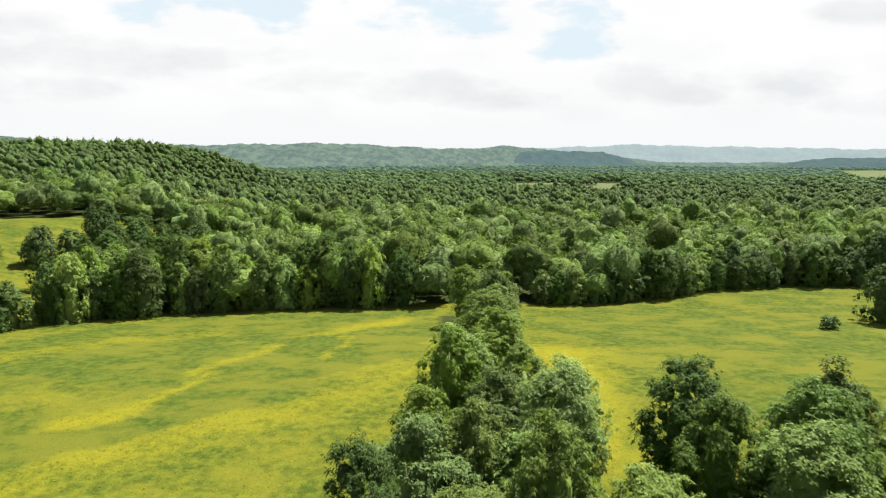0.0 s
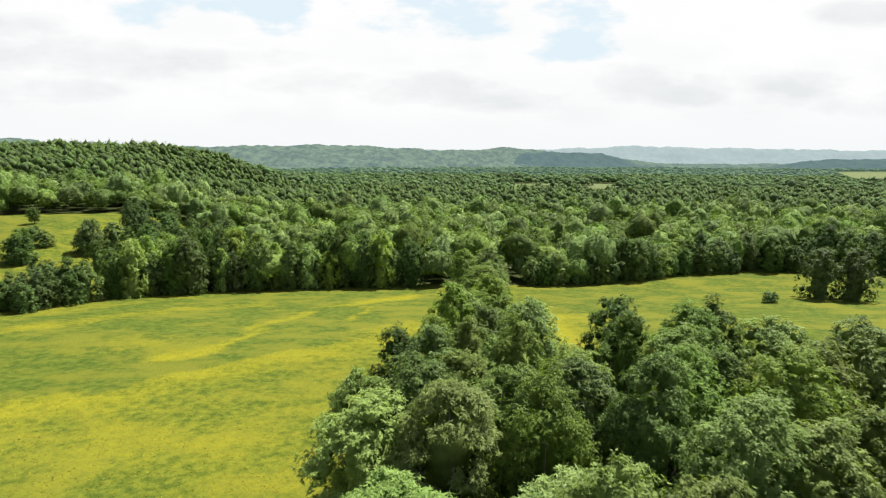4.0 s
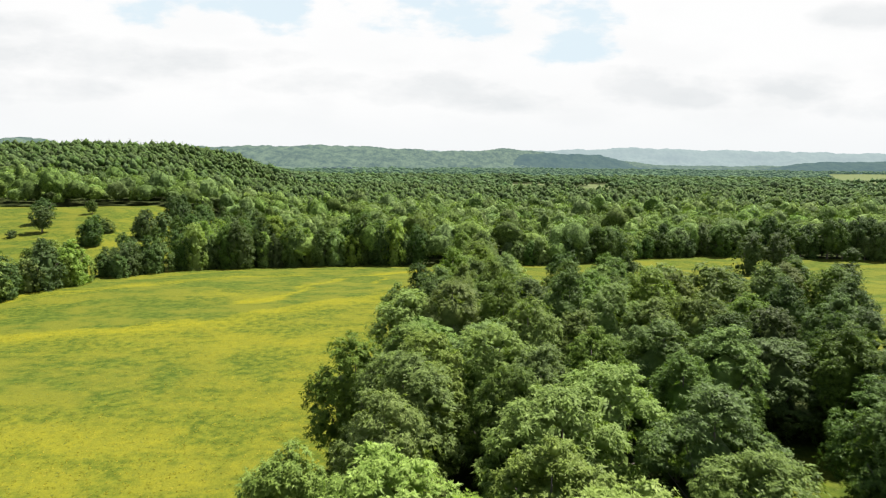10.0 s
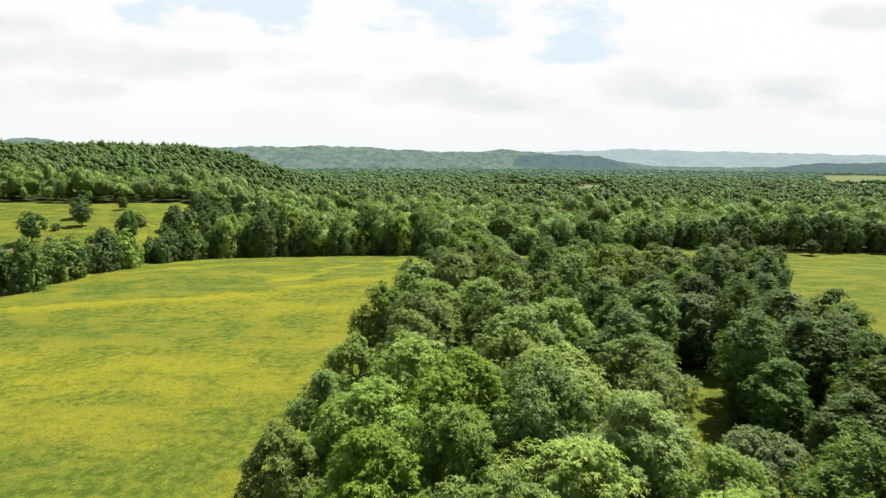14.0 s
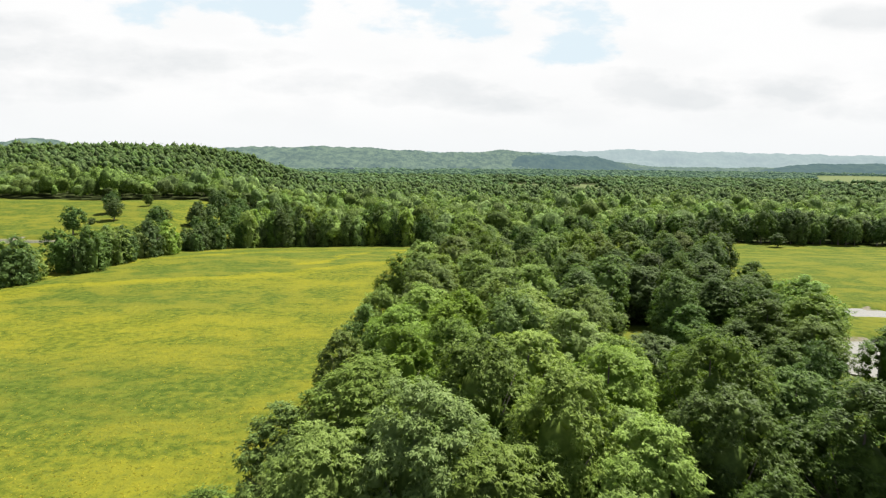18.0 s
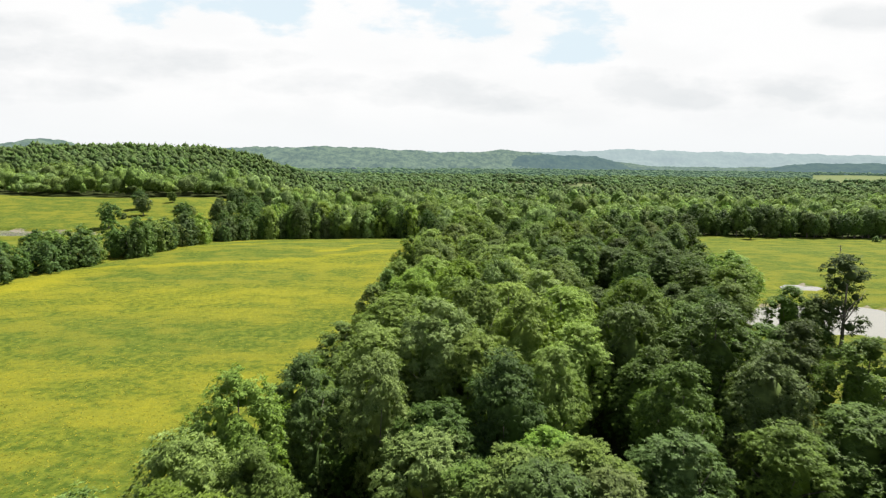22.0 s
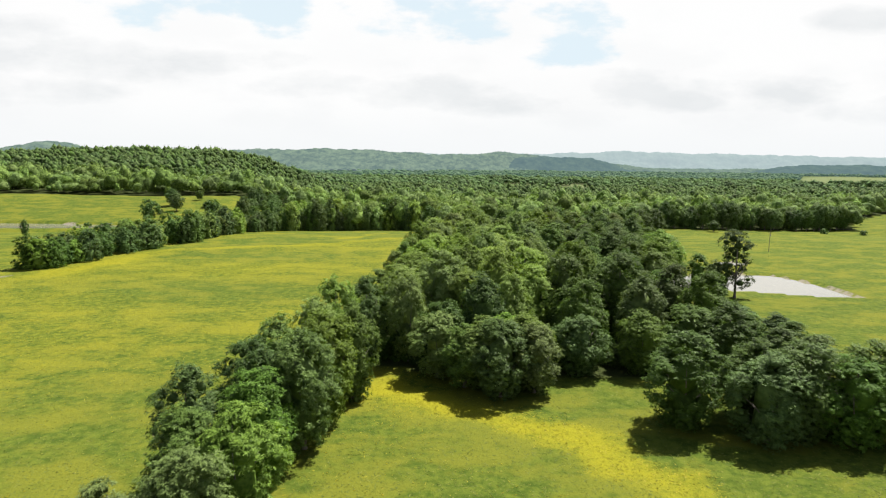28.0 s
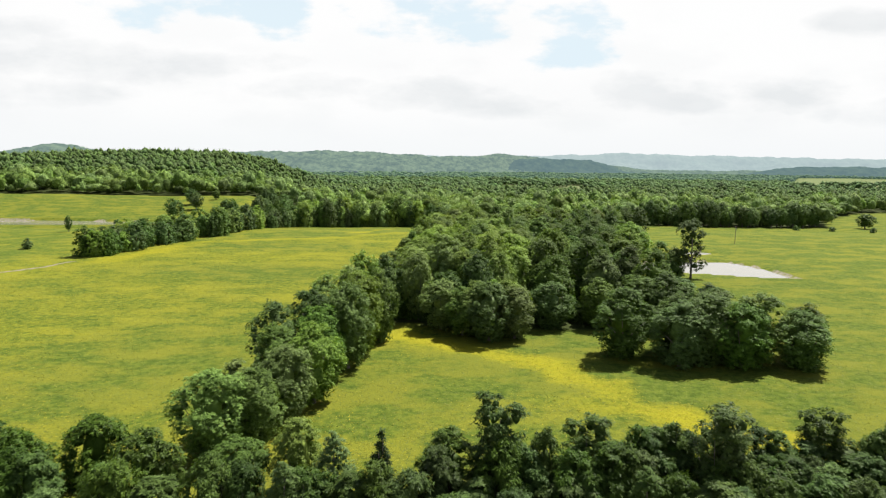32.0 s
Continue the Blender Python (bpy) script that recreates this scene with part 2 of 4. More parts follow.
def water_material():
    m, nt, bsdf, out = new_material("pond water")
    geo = make_node(nt, "ShaderNodeNewGeometry")
    bsdf.inputs["Base Color"].default_value = (0.15, 0.146, 0.12, 1)
    bsdf.inputs["Roughness"].default_value = 0.03
    bsdf.inputs["IOR"].default_value = 1.33
    bsdf.inputs["Specular IOR Level"].default_value = 0.9
    n = noise_node(nt, geo.outputs["Position"], 1.6, 3.0, 0.6)
    bump = make_node(nt, "ShaderNodeBump")
    bump.inputs["Strength"].default_value = 0.12
    bump.inputs["Distance"].default_value = 0.05
    nt.links.new(n, bump.inputs["Height"])
    nt.links.new(bump.outputs[0], bsdf.inputs["Normal"])
    return m


MEADOW, WATER = ground_material(), water_material()
POLE_WOOD = plain_material("weathered pole wood", (0.10, 0.085, 0.07), (0.2, 0.175, 0.15), 3.0, 0.85)
STEEL = plain_material("galvanised steel", (0.35, 0.36, 0.37), (0.5, 0.5, 0.5), 5.0, 0.45, 0.8)
CERAMIC = plain_material("brown insulator glaze", (0.14, 0.07, 0.04), (0.2, 0.1, 0.06), 8.0, 0.25)


# ---------------------------------------------------------------- lie of the land
def smooth(a, b, v):
    u = np.clip((v - a) / (b - a), 0.0, 1.0)
    return u * u * (3 - 2 * u)


def bell(x, y, cx, cy, sx, sy):
    return np.exp(-0.5 * (((x - cx) / sx) ** 2 + ((y - cy) / sy) ** 2))


def inside(points, x, y):
    """1 inside a closed outline, 0 outside."""
    x, y = np.asarray(x, float), np.asarray(y, float)
    res = np.zeros(x.shape, bool)
    for (x0, y0), (x1, y1) in zip(points, points[1:] + points[:1]):
        cross = ((y0 > y) != (y1 > y)) & (x < (x1 - x0) * (y - y0) / (y1 - y0 + 1e-9) + x0)
        res ^= cross
    return res


def waves(x, y, s, seed=0.0):
    """Gentle uneven swell of about -1 to 1, with s metres from crest to crest."""
    k = 2 * math.pi / s
    return (np.sin(k * (x * 0.8 + y * 0.6) + seed) + np.sin(k * 1.37 * (x * -0.5 + y * 0.87) + seed * 2.1 + 1)
            + 0.6 * np.sin(k * 2.3 * (x * 0.95 - y * 0.3) + seed * 3.3 + 2) + 0.4 * np.sin(k * 3.9 * (x * 0.2 + y) + seed * 1.7)) / 3.0


POND = [(74, -26), (84, -33), (98, -37), (114, -43), (126, -44), (127, -34), (125, -18), (120, -5), (108, -4), (92, -6), (80, -10)]
POND_ARM = [(110, 16), (117, 15), (124, 21), (122, 27), (114, 28), (109, 23)]
WEST_POND = [(-190, 170), (-215, 161), (-260, 153), (-320, 150), (-350, 165), (-330, 182), (-260, 183), (-210, 178)]
POND_LEVEL, WEST_LEVEL = 5.95, 2.6
TRACK = [(-190, -66), (-158, -51), (-151, -40), (-148, -24)]

# crests of the ridges: x, y, top
RIDGE_NEAR = [(-1900, 1900, 60), (-1560, 2000, 62), (-1380, 2050, 102), (-1230, 2150, 64), (-1050, 2480, 84), (-800, 2540, 94), (-560, 2750, 100), (-380, 2950, 104), (-120, 3150, 94), (150, 3350, 92), (349, 3560, 110), (640, 3680, 84), (960, 3780, 62), (1350, 3900, 20), (2400, 3500, 30), (2900, 3300, 40)]
RIDGE_FAR = [(-2600, 4100, 110), (-900, 4500, 110), (250, 4600, 110), (870, 4620, 124), (1400, 4560, 146), (1700, 4520, 136), (2150, 4480, 130), (2600, 4400, 122), (3400, 4100, 110)]


def ridge(x, y, crest, width):
    z = np.zeros(np.shape(x))
    for (x0, y0, h0), (x1, y1, h1) in zip(crest, crest[1:]):
        dx, dy = x1 - x0, y1 - y0
        u = np.clip(((x - x0) * dx + (y - y0) * dy) / (dx * dx + dy * dy), 0, 1)
        d = np.hypot(x - x0 - u * dx, y - y0 - u * dy)
        z = np.maximum(z, (h0 + u * (h1 - h0)) * np.exp(-((d / width) ** 2)))
    return z


def ground_height(x, y):
    x, y = np.asarray(x, float), np.asarray(y, float)
    z = 6.5 * (1 - smooth(90, 200, y))
    west = smooth(-120, -190, x)
    z = z + west * (np.clip((y - 150) * 0.115, 0, 15) * (1 - smooth(450, 750, y)) - z * smooth(70, 140, y) * 0.55)
    across = np.where(x < -500, np.exp(-0.5 * ((x + 500) / 300) ** 2), 1 - smooth(-392, -188, x) ** 1.9)
    z = z + 52 * across * np.exp(-0.5 * ((y - 770) / 200) ** 2) * smooth(300, 480, y)
    z = z + 0.25 * waves(x, y, 60) + 1.2 * waves(x, y, 420, 1.0) * smooth(300, 700, y)
    for outline, depth in ((POND, 1.1), (POND_ARM, 1.1)):
        z = z - depth * inside(outline, x, y)
    bank = [(-268 + (px + 268) * 1.13, 167 + (py - 167) * 1.6) for px, py in WEST_POND]
    z = np.where(inside(bank, x, y), np.clip(z, WEST_LEVEL + 0.25, WEST_LEVEL + 2.5), z)
    z = np.where(inside(WEST_POND, x, y), WEST_LEVEL - 0.8, z)
    return z


def gz(x, y):
    return float(ground_height(x, y))


# woods that begin beyond the creek: near edge, from west to east
CREEK_WOOD = [(-100, 168), (-76, 181), (-53, 187), (-29, 192), (-9, 196), (30, 196), (54, 199), (91, 218), (128, 230), (160, 232), (200, 222), (250, 220), (300, 226), (336, 290), (420, 380), (520, 430), (900, 480), (2200, 900), (2200, 1500), (-2200, 1500), (-2200, 420), (-700, 330), (-400, 308), (-340, 312), (-290, 302), (-240, 300), (-150, 340), (-98, 332), (-86, 290), (-90, 232), (-94, 206), (-112, 188)]
# the wood that the path follows
WOOD = [(-8, 60), (-10, 20), (-16, -20), (-22, -60), (-26, -84), (-25, -112), (-4, -119), (12, -120), (27, -121), (40, -121), (52, -121), (57, -100), (56, -80), (48, -66), (44, -50), (30, -46), (33, -25), (45, 5), (66, 5), (72, 40), (98, 58), (90, 70), (60, 62), (34, 70), (25, 64), (24, 50), (15, 52), (17, 75), (18, 178), (2, 178), (0, 90)]
CLEAR_FAR = [(95, 800), (250, 780), (330, 1170), (130, 1190)]
CLEAR_EAST = [(690, 960), (1000, 900), (2300, 1300), (2300, 2600), (1600, 2600), (900, 1380)]


def woods(x, y):
    m = (inside(CREEK_WOOD, x, y) | inside(WOOD, x, y)).astype(float)
    for c in (CLEAR_FAR, CLEAR_EAST):
        m = m * (1 - inside(c, x, y) * (waves(x, y, 210, 2.0) < 0.3))
    return m


def far_woods(x, y):
    m = (np.asarray(y) > 1480).astype(float) * (1 - inside(CLEAR_EAST, x, y))
    glade = waves(x, y, 700, 4.0) + 0.7 * waves(x, y, 260, 2.0)
    return m * np.where((glade > 0.62) & (x > 500) & (y < 3400), 0.0, 1.0)


def spaced(parts):
    out = []
    for a, b, step in parts:
        out += list(np.arange(a, b, step))
    return np.array(out + [parts[-1][1]], float)


def build_ground():
    xs = spaced([(-4600, -1500, 100), (-1500, -420, 30), (-420, -160, 5), (-160, 160, 2.5), (160, 420, 5), (420, 1500, 30), (1500, 4600, 100)])
    ys = spaced([(-1500, -420, 60), (-420, -280, 10), (-280, 240, 2.5), (240, 420, 6), (420, 1500, 18), (1500, 4700, 45)])
    X, Y = np.meshgrid(xs, ys)
    Z = ground_height(X, Y)
    co = np.stack([X.ravel(), Y.ravel(), Z.ravel()], 1)
    nx, ny = len(xs), len(ys)
    i = (np.arange(ny - 1)[:, None] * nx + np.arange(nx - 1)[None, :]).ravel()
    faces = np.stack([i, i + 1, i + nx + 1, i + nx], 1)
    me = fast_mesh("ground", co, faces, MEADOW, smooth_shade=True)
    x, y = co[:, 0], co[:, 1]
    bare = np.zeros(len(x))
    for outline in (POND, POND_ARM, WEST_POND):
        cx, cy = np.mean([p[0] for p in outline]), np.mean([p[1] for p in outline])
        grown = [(cx + (px - cx) * 1.07, cy + (py - cy) * 1.09) for px, py in outline]
        bare = np.maximum(bare, inside(grown, x, y) * 0.62)
    bare = np.maximum(bare, 0.75 * drifts(x, y, TRACK, 2.2))
    bloom = bloom_at(x, y)
    bare = np.maximum(bare, 0.36 * bell(x, y, 66, -160, 22, 14))
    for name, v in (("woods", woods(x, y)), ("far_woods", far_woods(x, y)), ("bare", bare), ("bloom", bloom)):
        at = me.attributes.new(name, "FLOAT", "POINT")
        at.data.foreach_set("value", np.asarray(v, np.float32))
    return tagged(new("ground", me), "rolling meadow with yellow flowers, woodland floor and far hills", "ground", kind="structure")


def drifts(x, y, line, width):
    return ridge(x, y, [(a, c, 1.0) for a, c in line], width)


def bloom_at(x, y):
    """How thick the yellow flowers stand: 0.5 is usual."""
    x, y = x + 3 * waves(x, y, 23, 5.0), y + 3 * waves(x, y, 19, 2.0)
    v = 0.46 - 0.45 * smooth(500, 900, y) + 0.10 * bell(x, y, -60, -10, 70, 70) - 0.13 * smooth(20, 60, x) - 0.12 * smooth(-150, -200, x)
    # the green hollow across the west meadow, with streaks of flowers in it and a bright bank along its south side
    hollow = [(-130, 40), (-86, 58), (-56, 72), (-47, 79), (-40, 86), (-33, 93), (-26, 98), (-22, 110), (-12, 122), (-2, 130), (0, 200), (-60, 190), (-110, 120)]
    v = v - 0.27 * inside(hollow, x, y)
    v = v - 0.16 * drifts(x, y, [(-58, 77), (-49, 83), (-45, 91), (-39, 96), (-35, 103), (-36, 118), (-33, 130), (-24, 148)], 3.5)
    v = v + 0.19 * drifts(x, y, [(-110, 46), (-80, 57), (-52, 69), (-46, 75), (-39, 81), (-33, 87), (-26, 92), (-14, 100), (-4, 117)], 5)
    v = v + 0.50 * drifts(x, y, [(-54, 87), (-49, 91), (-46, 97), (-43, 104), (-42, 114), (-41, 123), (-34, 139)], 2.6)
    v = v + 0.55 * drifts(x, y, [(-30, 150), (-24, 156), (-16, 163), (-8, 176)], 4)
    v = v + 0.50 * drifts(x, y, [(-21, 128), (-22, 147)], 2.0)
    v = v + 0.42 * drifts(x, y, [(-120, 88), (-88, 124), (-81, 133), (-72, 143), (-52, 152)], 6)
    v = v + 0.26 * bell(x, y, -62, 98, 10, 7)
    v = v + 0.22 * drifts(x, y, [(-135, -20), (-122, 45), (-100, 90)], 7)
    v = v - 0.24 * bell(x, y, -78, 25, 26, 12) - 0.20 * bell(x, y, -70, -45, 30, 12) - 0.22 * bell(x, y, -60, -150, 22, 20) - 0.16 * bell(x, y, -4, -166, 14, 20)
    v = v + 0.36 * drifts(x, y, [(21, 82), (24, 105), (29, 132)], 8)
    v = v + 0.58 * drifts(x, y, [(-12, -128), (2, -137), (12, -143), (21, -151), (28, -161), (37, -175), (52, -187)], 5)
    v = v + 0.30 * drifts(x, y, [(14, -166), (26, -171), (37, -177)], 4)
    v = v - 0.30 * drifts(x, y, [(4, -147), (14, -157), (16, -164)], 5)
    v = v - 0.55 * drifts(x, y, [(18, -128), (30, -134), (40, -162), (70, -172), (110, -120)], 14)
    v = v - 0.20 * bell(x, y, 45, -15, 22, 40)
    return v


def fast_mesh(name, co, faces, material, smooth_shade=False):
    """A mesh from arrays; faces all of one size."""
    me = bpy.data.meshes.new(name)
    co, faces = np.asarray(co, np.float32), np.asarray(faces, np.int32)
    n, k = faces.shape
    me.vertices.add(len(co))
    me.vertices.foreach_set("co", co.ravel())
    me.loops.add(n * k)
    me.loops.foreach_set("vertex_index", faces.ravel())
    me.polygons.add(n)
    me.polygons.foreach_set("loop_start", np.arange(0, n * k, k, dtype=np.int32))
    if smooth_shade:
        me.polygons.foreach_set("use_smooth", np.ones(n, bool))
    me.materials.append(material)
    me.update()
    return me


ground = build_ground()


def outline_mesh(name, points, z, material, sink=0.6):
    """A closed sheet of water with a skirt below its edge, its outline rounded off."""
    pts = [Vector((x, y, 0)) for x, y in points]
    for _ in range(3):
        pts = [q for a, b in zip(pts, pts[1:] + pts[:1]) for q in (a * 0.75 + b * 0.25, a * 0.25 + b * 0.75)]
    bm = bmesh.new()
    top = [bm.verts.new((p.x + 0.35 * noise.noise(p * 0.4), p.y + 0.35 * noise.noise(p * 0.4 + Vector((9, 0, 0))), z)) for p in pts]
    low = [bm.verts.new((v.co.x, v.co.y, z - sink)) for v in top]
    bm.faces.new(top)
    for i in range(len(top)):
        bm.faces.new((top[i - 1], low[i - 1], low[i], top[i]))
    bmesh.ops.triangulate(bm, faces=[f for f in bm.faces if len(f.verts) > 4])
    bmesh.ops.recalc_face_normals(bm, faces=bm.faces)
    me = bpy.data.meshes.new(name)
    bm.to_mesh(me)
    bm.free()
    me.materials.append(material)
    return new(name, me)


tagged(outline_mesh("water_pond", POND, POND_LEVEL, WATER), "still farm pond mirroring pale clouds in the meadow", "pond", kind="structure")
tagged(outline_mesh("water_pond_arm", POND_ARM, POND_LEVEL, WATER), "small arm of the farm pond behind trees", "pond", kind="structure")
tagged(outline_mesh("water_west_pond", WEST_POND, WEST_LEVEL, WATER), "long shallow pond in the far pasture", "pond", kind="structure")


# ---------------------------------------------------------------- trees
def part(name, me, parent, label=""):
    ob = new(name, me)
    ob.parent = parent
    if label:
        tagged(ob, label)
    return ob


def rand_dirs(rng, n):
    v = rng.normal(size=(n, 3))
    return v / np.linalg.norm(v, axis=1, keepdims=True)


ICO_V, ICO_F = None, None


def ico():
    global ICO_V, ICO_F
    if ICO_V is None:
        bm = bmesh.new()
        bmesh.ops.create_icosphere(bm, subdivisions=1, radius=1)
        ICO_V = np.array([v.co[:] for v in bm.verts])
        ICO_F = np.array([[v.index for v in f.verts] for f in bm.faces])
        bm.free()
    return ICO_V, ICO_F


def dome(fine=2):
    """A ball of 80 faces without its underside, for crowns far off."""
    bm = bmesh.new()
    bmesh.ops.create_icosphere(bm, subdivisions=fine, radius=1)
    bmesh.ops.delete(bm, geom=[f for f in bm.faces if f.calc_center_median().z < -0.7], context="FACES")
    bm.verts.ensure_lookup_table()
    bm.verts.index_update()
    v, f = np.array([q.co[:] for q in bm.verts]), np.array([[q.index for q in p.verts] for p in bm.faces])
    bm.free()
    return v, f


def leaf_sprays(rng, centre, axis, wide, size, count):
    """Star-shaped drooping sprays, each of count pointed leaves, round every centre."""
    n = len(centre)
    e1 = np.cross(axis, rand_dirs(rng, n))
    e1 /= np.linalg.norm(e1, axis=1, keepdims=True) + 1e-9
    e2 = np.cross(axis, e1)
    centre, axis, e1, e2, wide = (np.repeat(q, count, 0) for q in (centre, axis, e1, e2, wide))
    m = n * count
    ang, rise = rng.uniform(0, 2 * math.pi, (m, 1)), rng.uniform(-0.35, 0.75, (m, 1))
    way = (e1 * np.cos(ang) + e2 * np.sin(ang)) * np.cos(rise) + axis * np.sin(rise)
    side = np.cross(axis, way) + rand_dirs(rng, m) * 0.35
    side /= np.linalg.norm(side, axis=1, keepdims=True) + 1e-9
    s = (size * rng.uniform(0.6, 1.5, m))[:, None]
    root = centre + way * (wide * rng.uniform(0.0, 0.65, m))[:, None] - axis * (wide * rng.uniform(0, 0.5, m))[:, None]
    down = np.array([0, 0, 1.0])
    w = s * rng.uniform(0.20, 0.42, (m, 1))
    co = np.stack([root + side * w, root - side * w, root + way * s * 1.35 - down * s * 0.5], 1).reshape(-1, 3)
    return co, np.arange(m * 3).reshape(-1, 3)


def crown_lobes(rng, height, radius, base, n, style):
    """Centres and radii of the boughs' leaf masses, set round the crown from its foot to its top."""
    out = []
    p1, p2 = rng.uniform(0, 6.28, 2)
    for k in range(n):
        u = (k + rng.uniform(0, 1)) / n
        ang = k * 2.4 + rng.uniform(-0.5, 0.5)
        uneven = 1 + 0.16 * math.sin(2 * ang + p1) + 0.10 * math.sin(3 * ang + p2 + 4 * u)
        if style == "open":
            d = rand_dirs(rng, 1)[0]
            out.append((d[0] * radius * 0.62, d[1] * radius * 0.62, base + (height - base) * (0.06 + 0.86 * u), radius * rng.uniform(0.24, 0.40)))
            continue
        if style == "cone":
            f, lump = (1 - u) * 0.95, 0.40 - 0.24 * u
        elif style == "tall":
            f, lump = (1 - u ** 1.6) ** 0.9 * (0.55 + 0.45 * smooth(0.0, 0.3, u)), rng.uniform(0.24, 0.40) * (1.1 - 0.55 * u)
        else:
            f = (1 - max(0.0, (u - 0.42) / 0.58) ** 2.1) ** 0.62 * (0.44 + 0.56 * smooth(0.0, 0.5, u) if base > 0 else 0.62 + 0.38 * smooth(0.0, 0.5, u))
            lump = rng.choice((0.15, 0.19, 0.24, 0.31)) * rng.uniform(0.85, 1.12)
        rr = radius * f * (1 - lump * 0.6) * rng.uniform(0.80, 1.04) * uneven
        z = base + (height - base) * u * 0.93 * (1 + rng.uniform(-0.08, 0.05))
        out.append((rr * math.cos(ang), rr * math.sin(ang), z, lump * radius))
    return np.array(out)


def crown_mesh(name, seed, height, radius, base, lobes, cards, size, material, style="round", inner=0.52):
    rng = np.random.default_rng(seed)
    L = crown_lobes(rng, height, radius, base, lobes, style)
    mid = np.array([0, 0, base + (height - base) * 0.42])
    share = L[:, 3] ** 2.0 * (0.55 + 0.45 * (L[:, 2] - base) / (height - base))
    # sprays of leaves on every mass
    tufts = cards // 14
    pick = rng.choice(len(L), tufts, p=share / share.sum())
    d = rand_dirs(rng, tufts)
    out = (L[pick, :3] - mid) / radius
    out[:, 2] *= 0.7
    d = d + out * 0.7 + np.array([0, 0, 0.22])
    d /= np.linalg.norm(d, axis=1, keepdims=True)
    r = L[pick, 3] * rng.uniform(0.55, 1.0, tufts) ** 0.5 * rng.uniform(0.85, 1.4, tufts)
    c = L[pick, :3] + d * r[:, None] * np.array([1, 1, 1.1])
    axis = d * 0.45 + out * 0.45 + np.array([0, 0, 0.40]) + rand_dirs(rng, tufts) * 0.45
    axis /= np.linalg.norm(axis, axis=1, keepdims=True)
    co, tri = leaf_sprays(rng, c, axis, size * rng.uniform(1.3, 2.9, tufts), size * 1.25, 14)
    # the dense leaves inside each mass, and inside the whole crown
    v, f = ico()
    cv, cf, at = [], [], len(co)
    for x, y, z, lr in L:
        cv.append(v * lr * inner * np.array([1, 1, 1.1]) * rng.uniform(0.7, 1.15, (len(v), 1)) + (x * 0.93, y * 0.93, z - 0.1 * lr))
        cf.append(f + at)
        at += len(v)
    if style == "round":
        for up, wide, deep in ((0.25, 0.44, 0.28), (0.54, 0.44, 0.26)):
            cv.append(v * np.array([radius * wide, radius * wide, (height - base) * deep]) * rng.uniform(0.8, 1.15, (len(v), 1)) + (0, 0, base + (height - base) * up))
            cf.append(f + at)
            at += len(v)
    co, faces = np.concatenate([co] + cv), np.concatenate([tri] + cf)
    return fast_mesh(name, co, faces, material)


def tube(bm, a, b, ra, rb, sides=7):
    a, b = Vector(a), Vector(b)
    q = (b - a).to_track_quat("Z", "Y")
    rings = []
    for p, r in ((a, ra), (b, rb)):
        rings.append([bm.verts.new(p + q @ Vector((r * math.cos(2 * math.pi * k / sides), r * math.sin(2 * math.pi * k / sides), 0))) for k in range(sides)])
    for k in range(sides):
        bm.faces.new((rings[0][k - 1], rings[0][k], rings[1][k], rings[1][k - 1]))
    bm.faces.new(rings[1])


def trunk_mesh(name, seed, height, radius, base, girth=0.32):
    rng = random.Random(seed)
    bm = bmesh.new()
    fork = base + (height - base) * 0.25
    lean = Vector((rng.uniform(-0.5, 0.5), rng.uniform(-0.5, 0.5), 0))
    tube(bm, (0, 0, -0.4), Vector((0, 0, 0.7)), girth * 1.5, girth, 9)
    tube(bm, (0, 0, 0.6), Vector((0, 0, fork)) + lean, girth, girth * 0.72, 9)
    top = Vector((0, 0, fork)) + lean
    tube(bm, top - Vector((0, 0, 0.2)), (lean.x * 1.5, lean.y * 1.5, height * 0.86), girth * 0.7, girth * 0.15)
    for k in range(6):
        ang = k * 1.05 + rng.uniform(-0.3, 0.3)
        start = Vector((0, 0, 0)).lerp(top, rng.uniform(0.65, 1.0))
        reach = radius * rng.uniform(0.55, 0.8)
        elbow = start + Vector((math.cos(ang) * reach * 0.5, math.sin(ang) * reach * 0.5, (height - base) * 0.18))
        tube(bm, start, elbow, girth * 0.42, girth * 0.28, 6)
        tube(bm, elbow, elbow + Vector((math.cos(ang) * reach * 0.5, math.sin(ang) * reach * 0.5, (height - base) * rng.uniform(0.1, 0.3))), girth * 0.28, girth * 0.08, 5)
    me = bpy.data.meshes.new(name)
    bm.to_mesh(me)
    bm.free()
    for p in me.polygons:
        p.use_smooth = True
    me.materials.append(BARK)
    return me


KINDS = {}


def tree_kind(key, name, label, height, radius, base, lobes, cards, size, leaf, style="round", variants=3, girth=0.32, category="tree"):
    """Makes a few originals of one kind; trees are copies of them, set out later."""
    made = []
    for k in range(variants):
        seed = sum(ord(c) for c in key) * 31 + k * 7
        made.append((trunk_mesh("trunk", seed, height, radius, base, girth), crown_mesh("crown", seed + 3, height, radius, base, lobes, cards, size, LEAF[leaf], style)))
    KINDS[key] = (name, label, height, radius, made, category)


tree_rng = random.Random(11)
PLACED = []


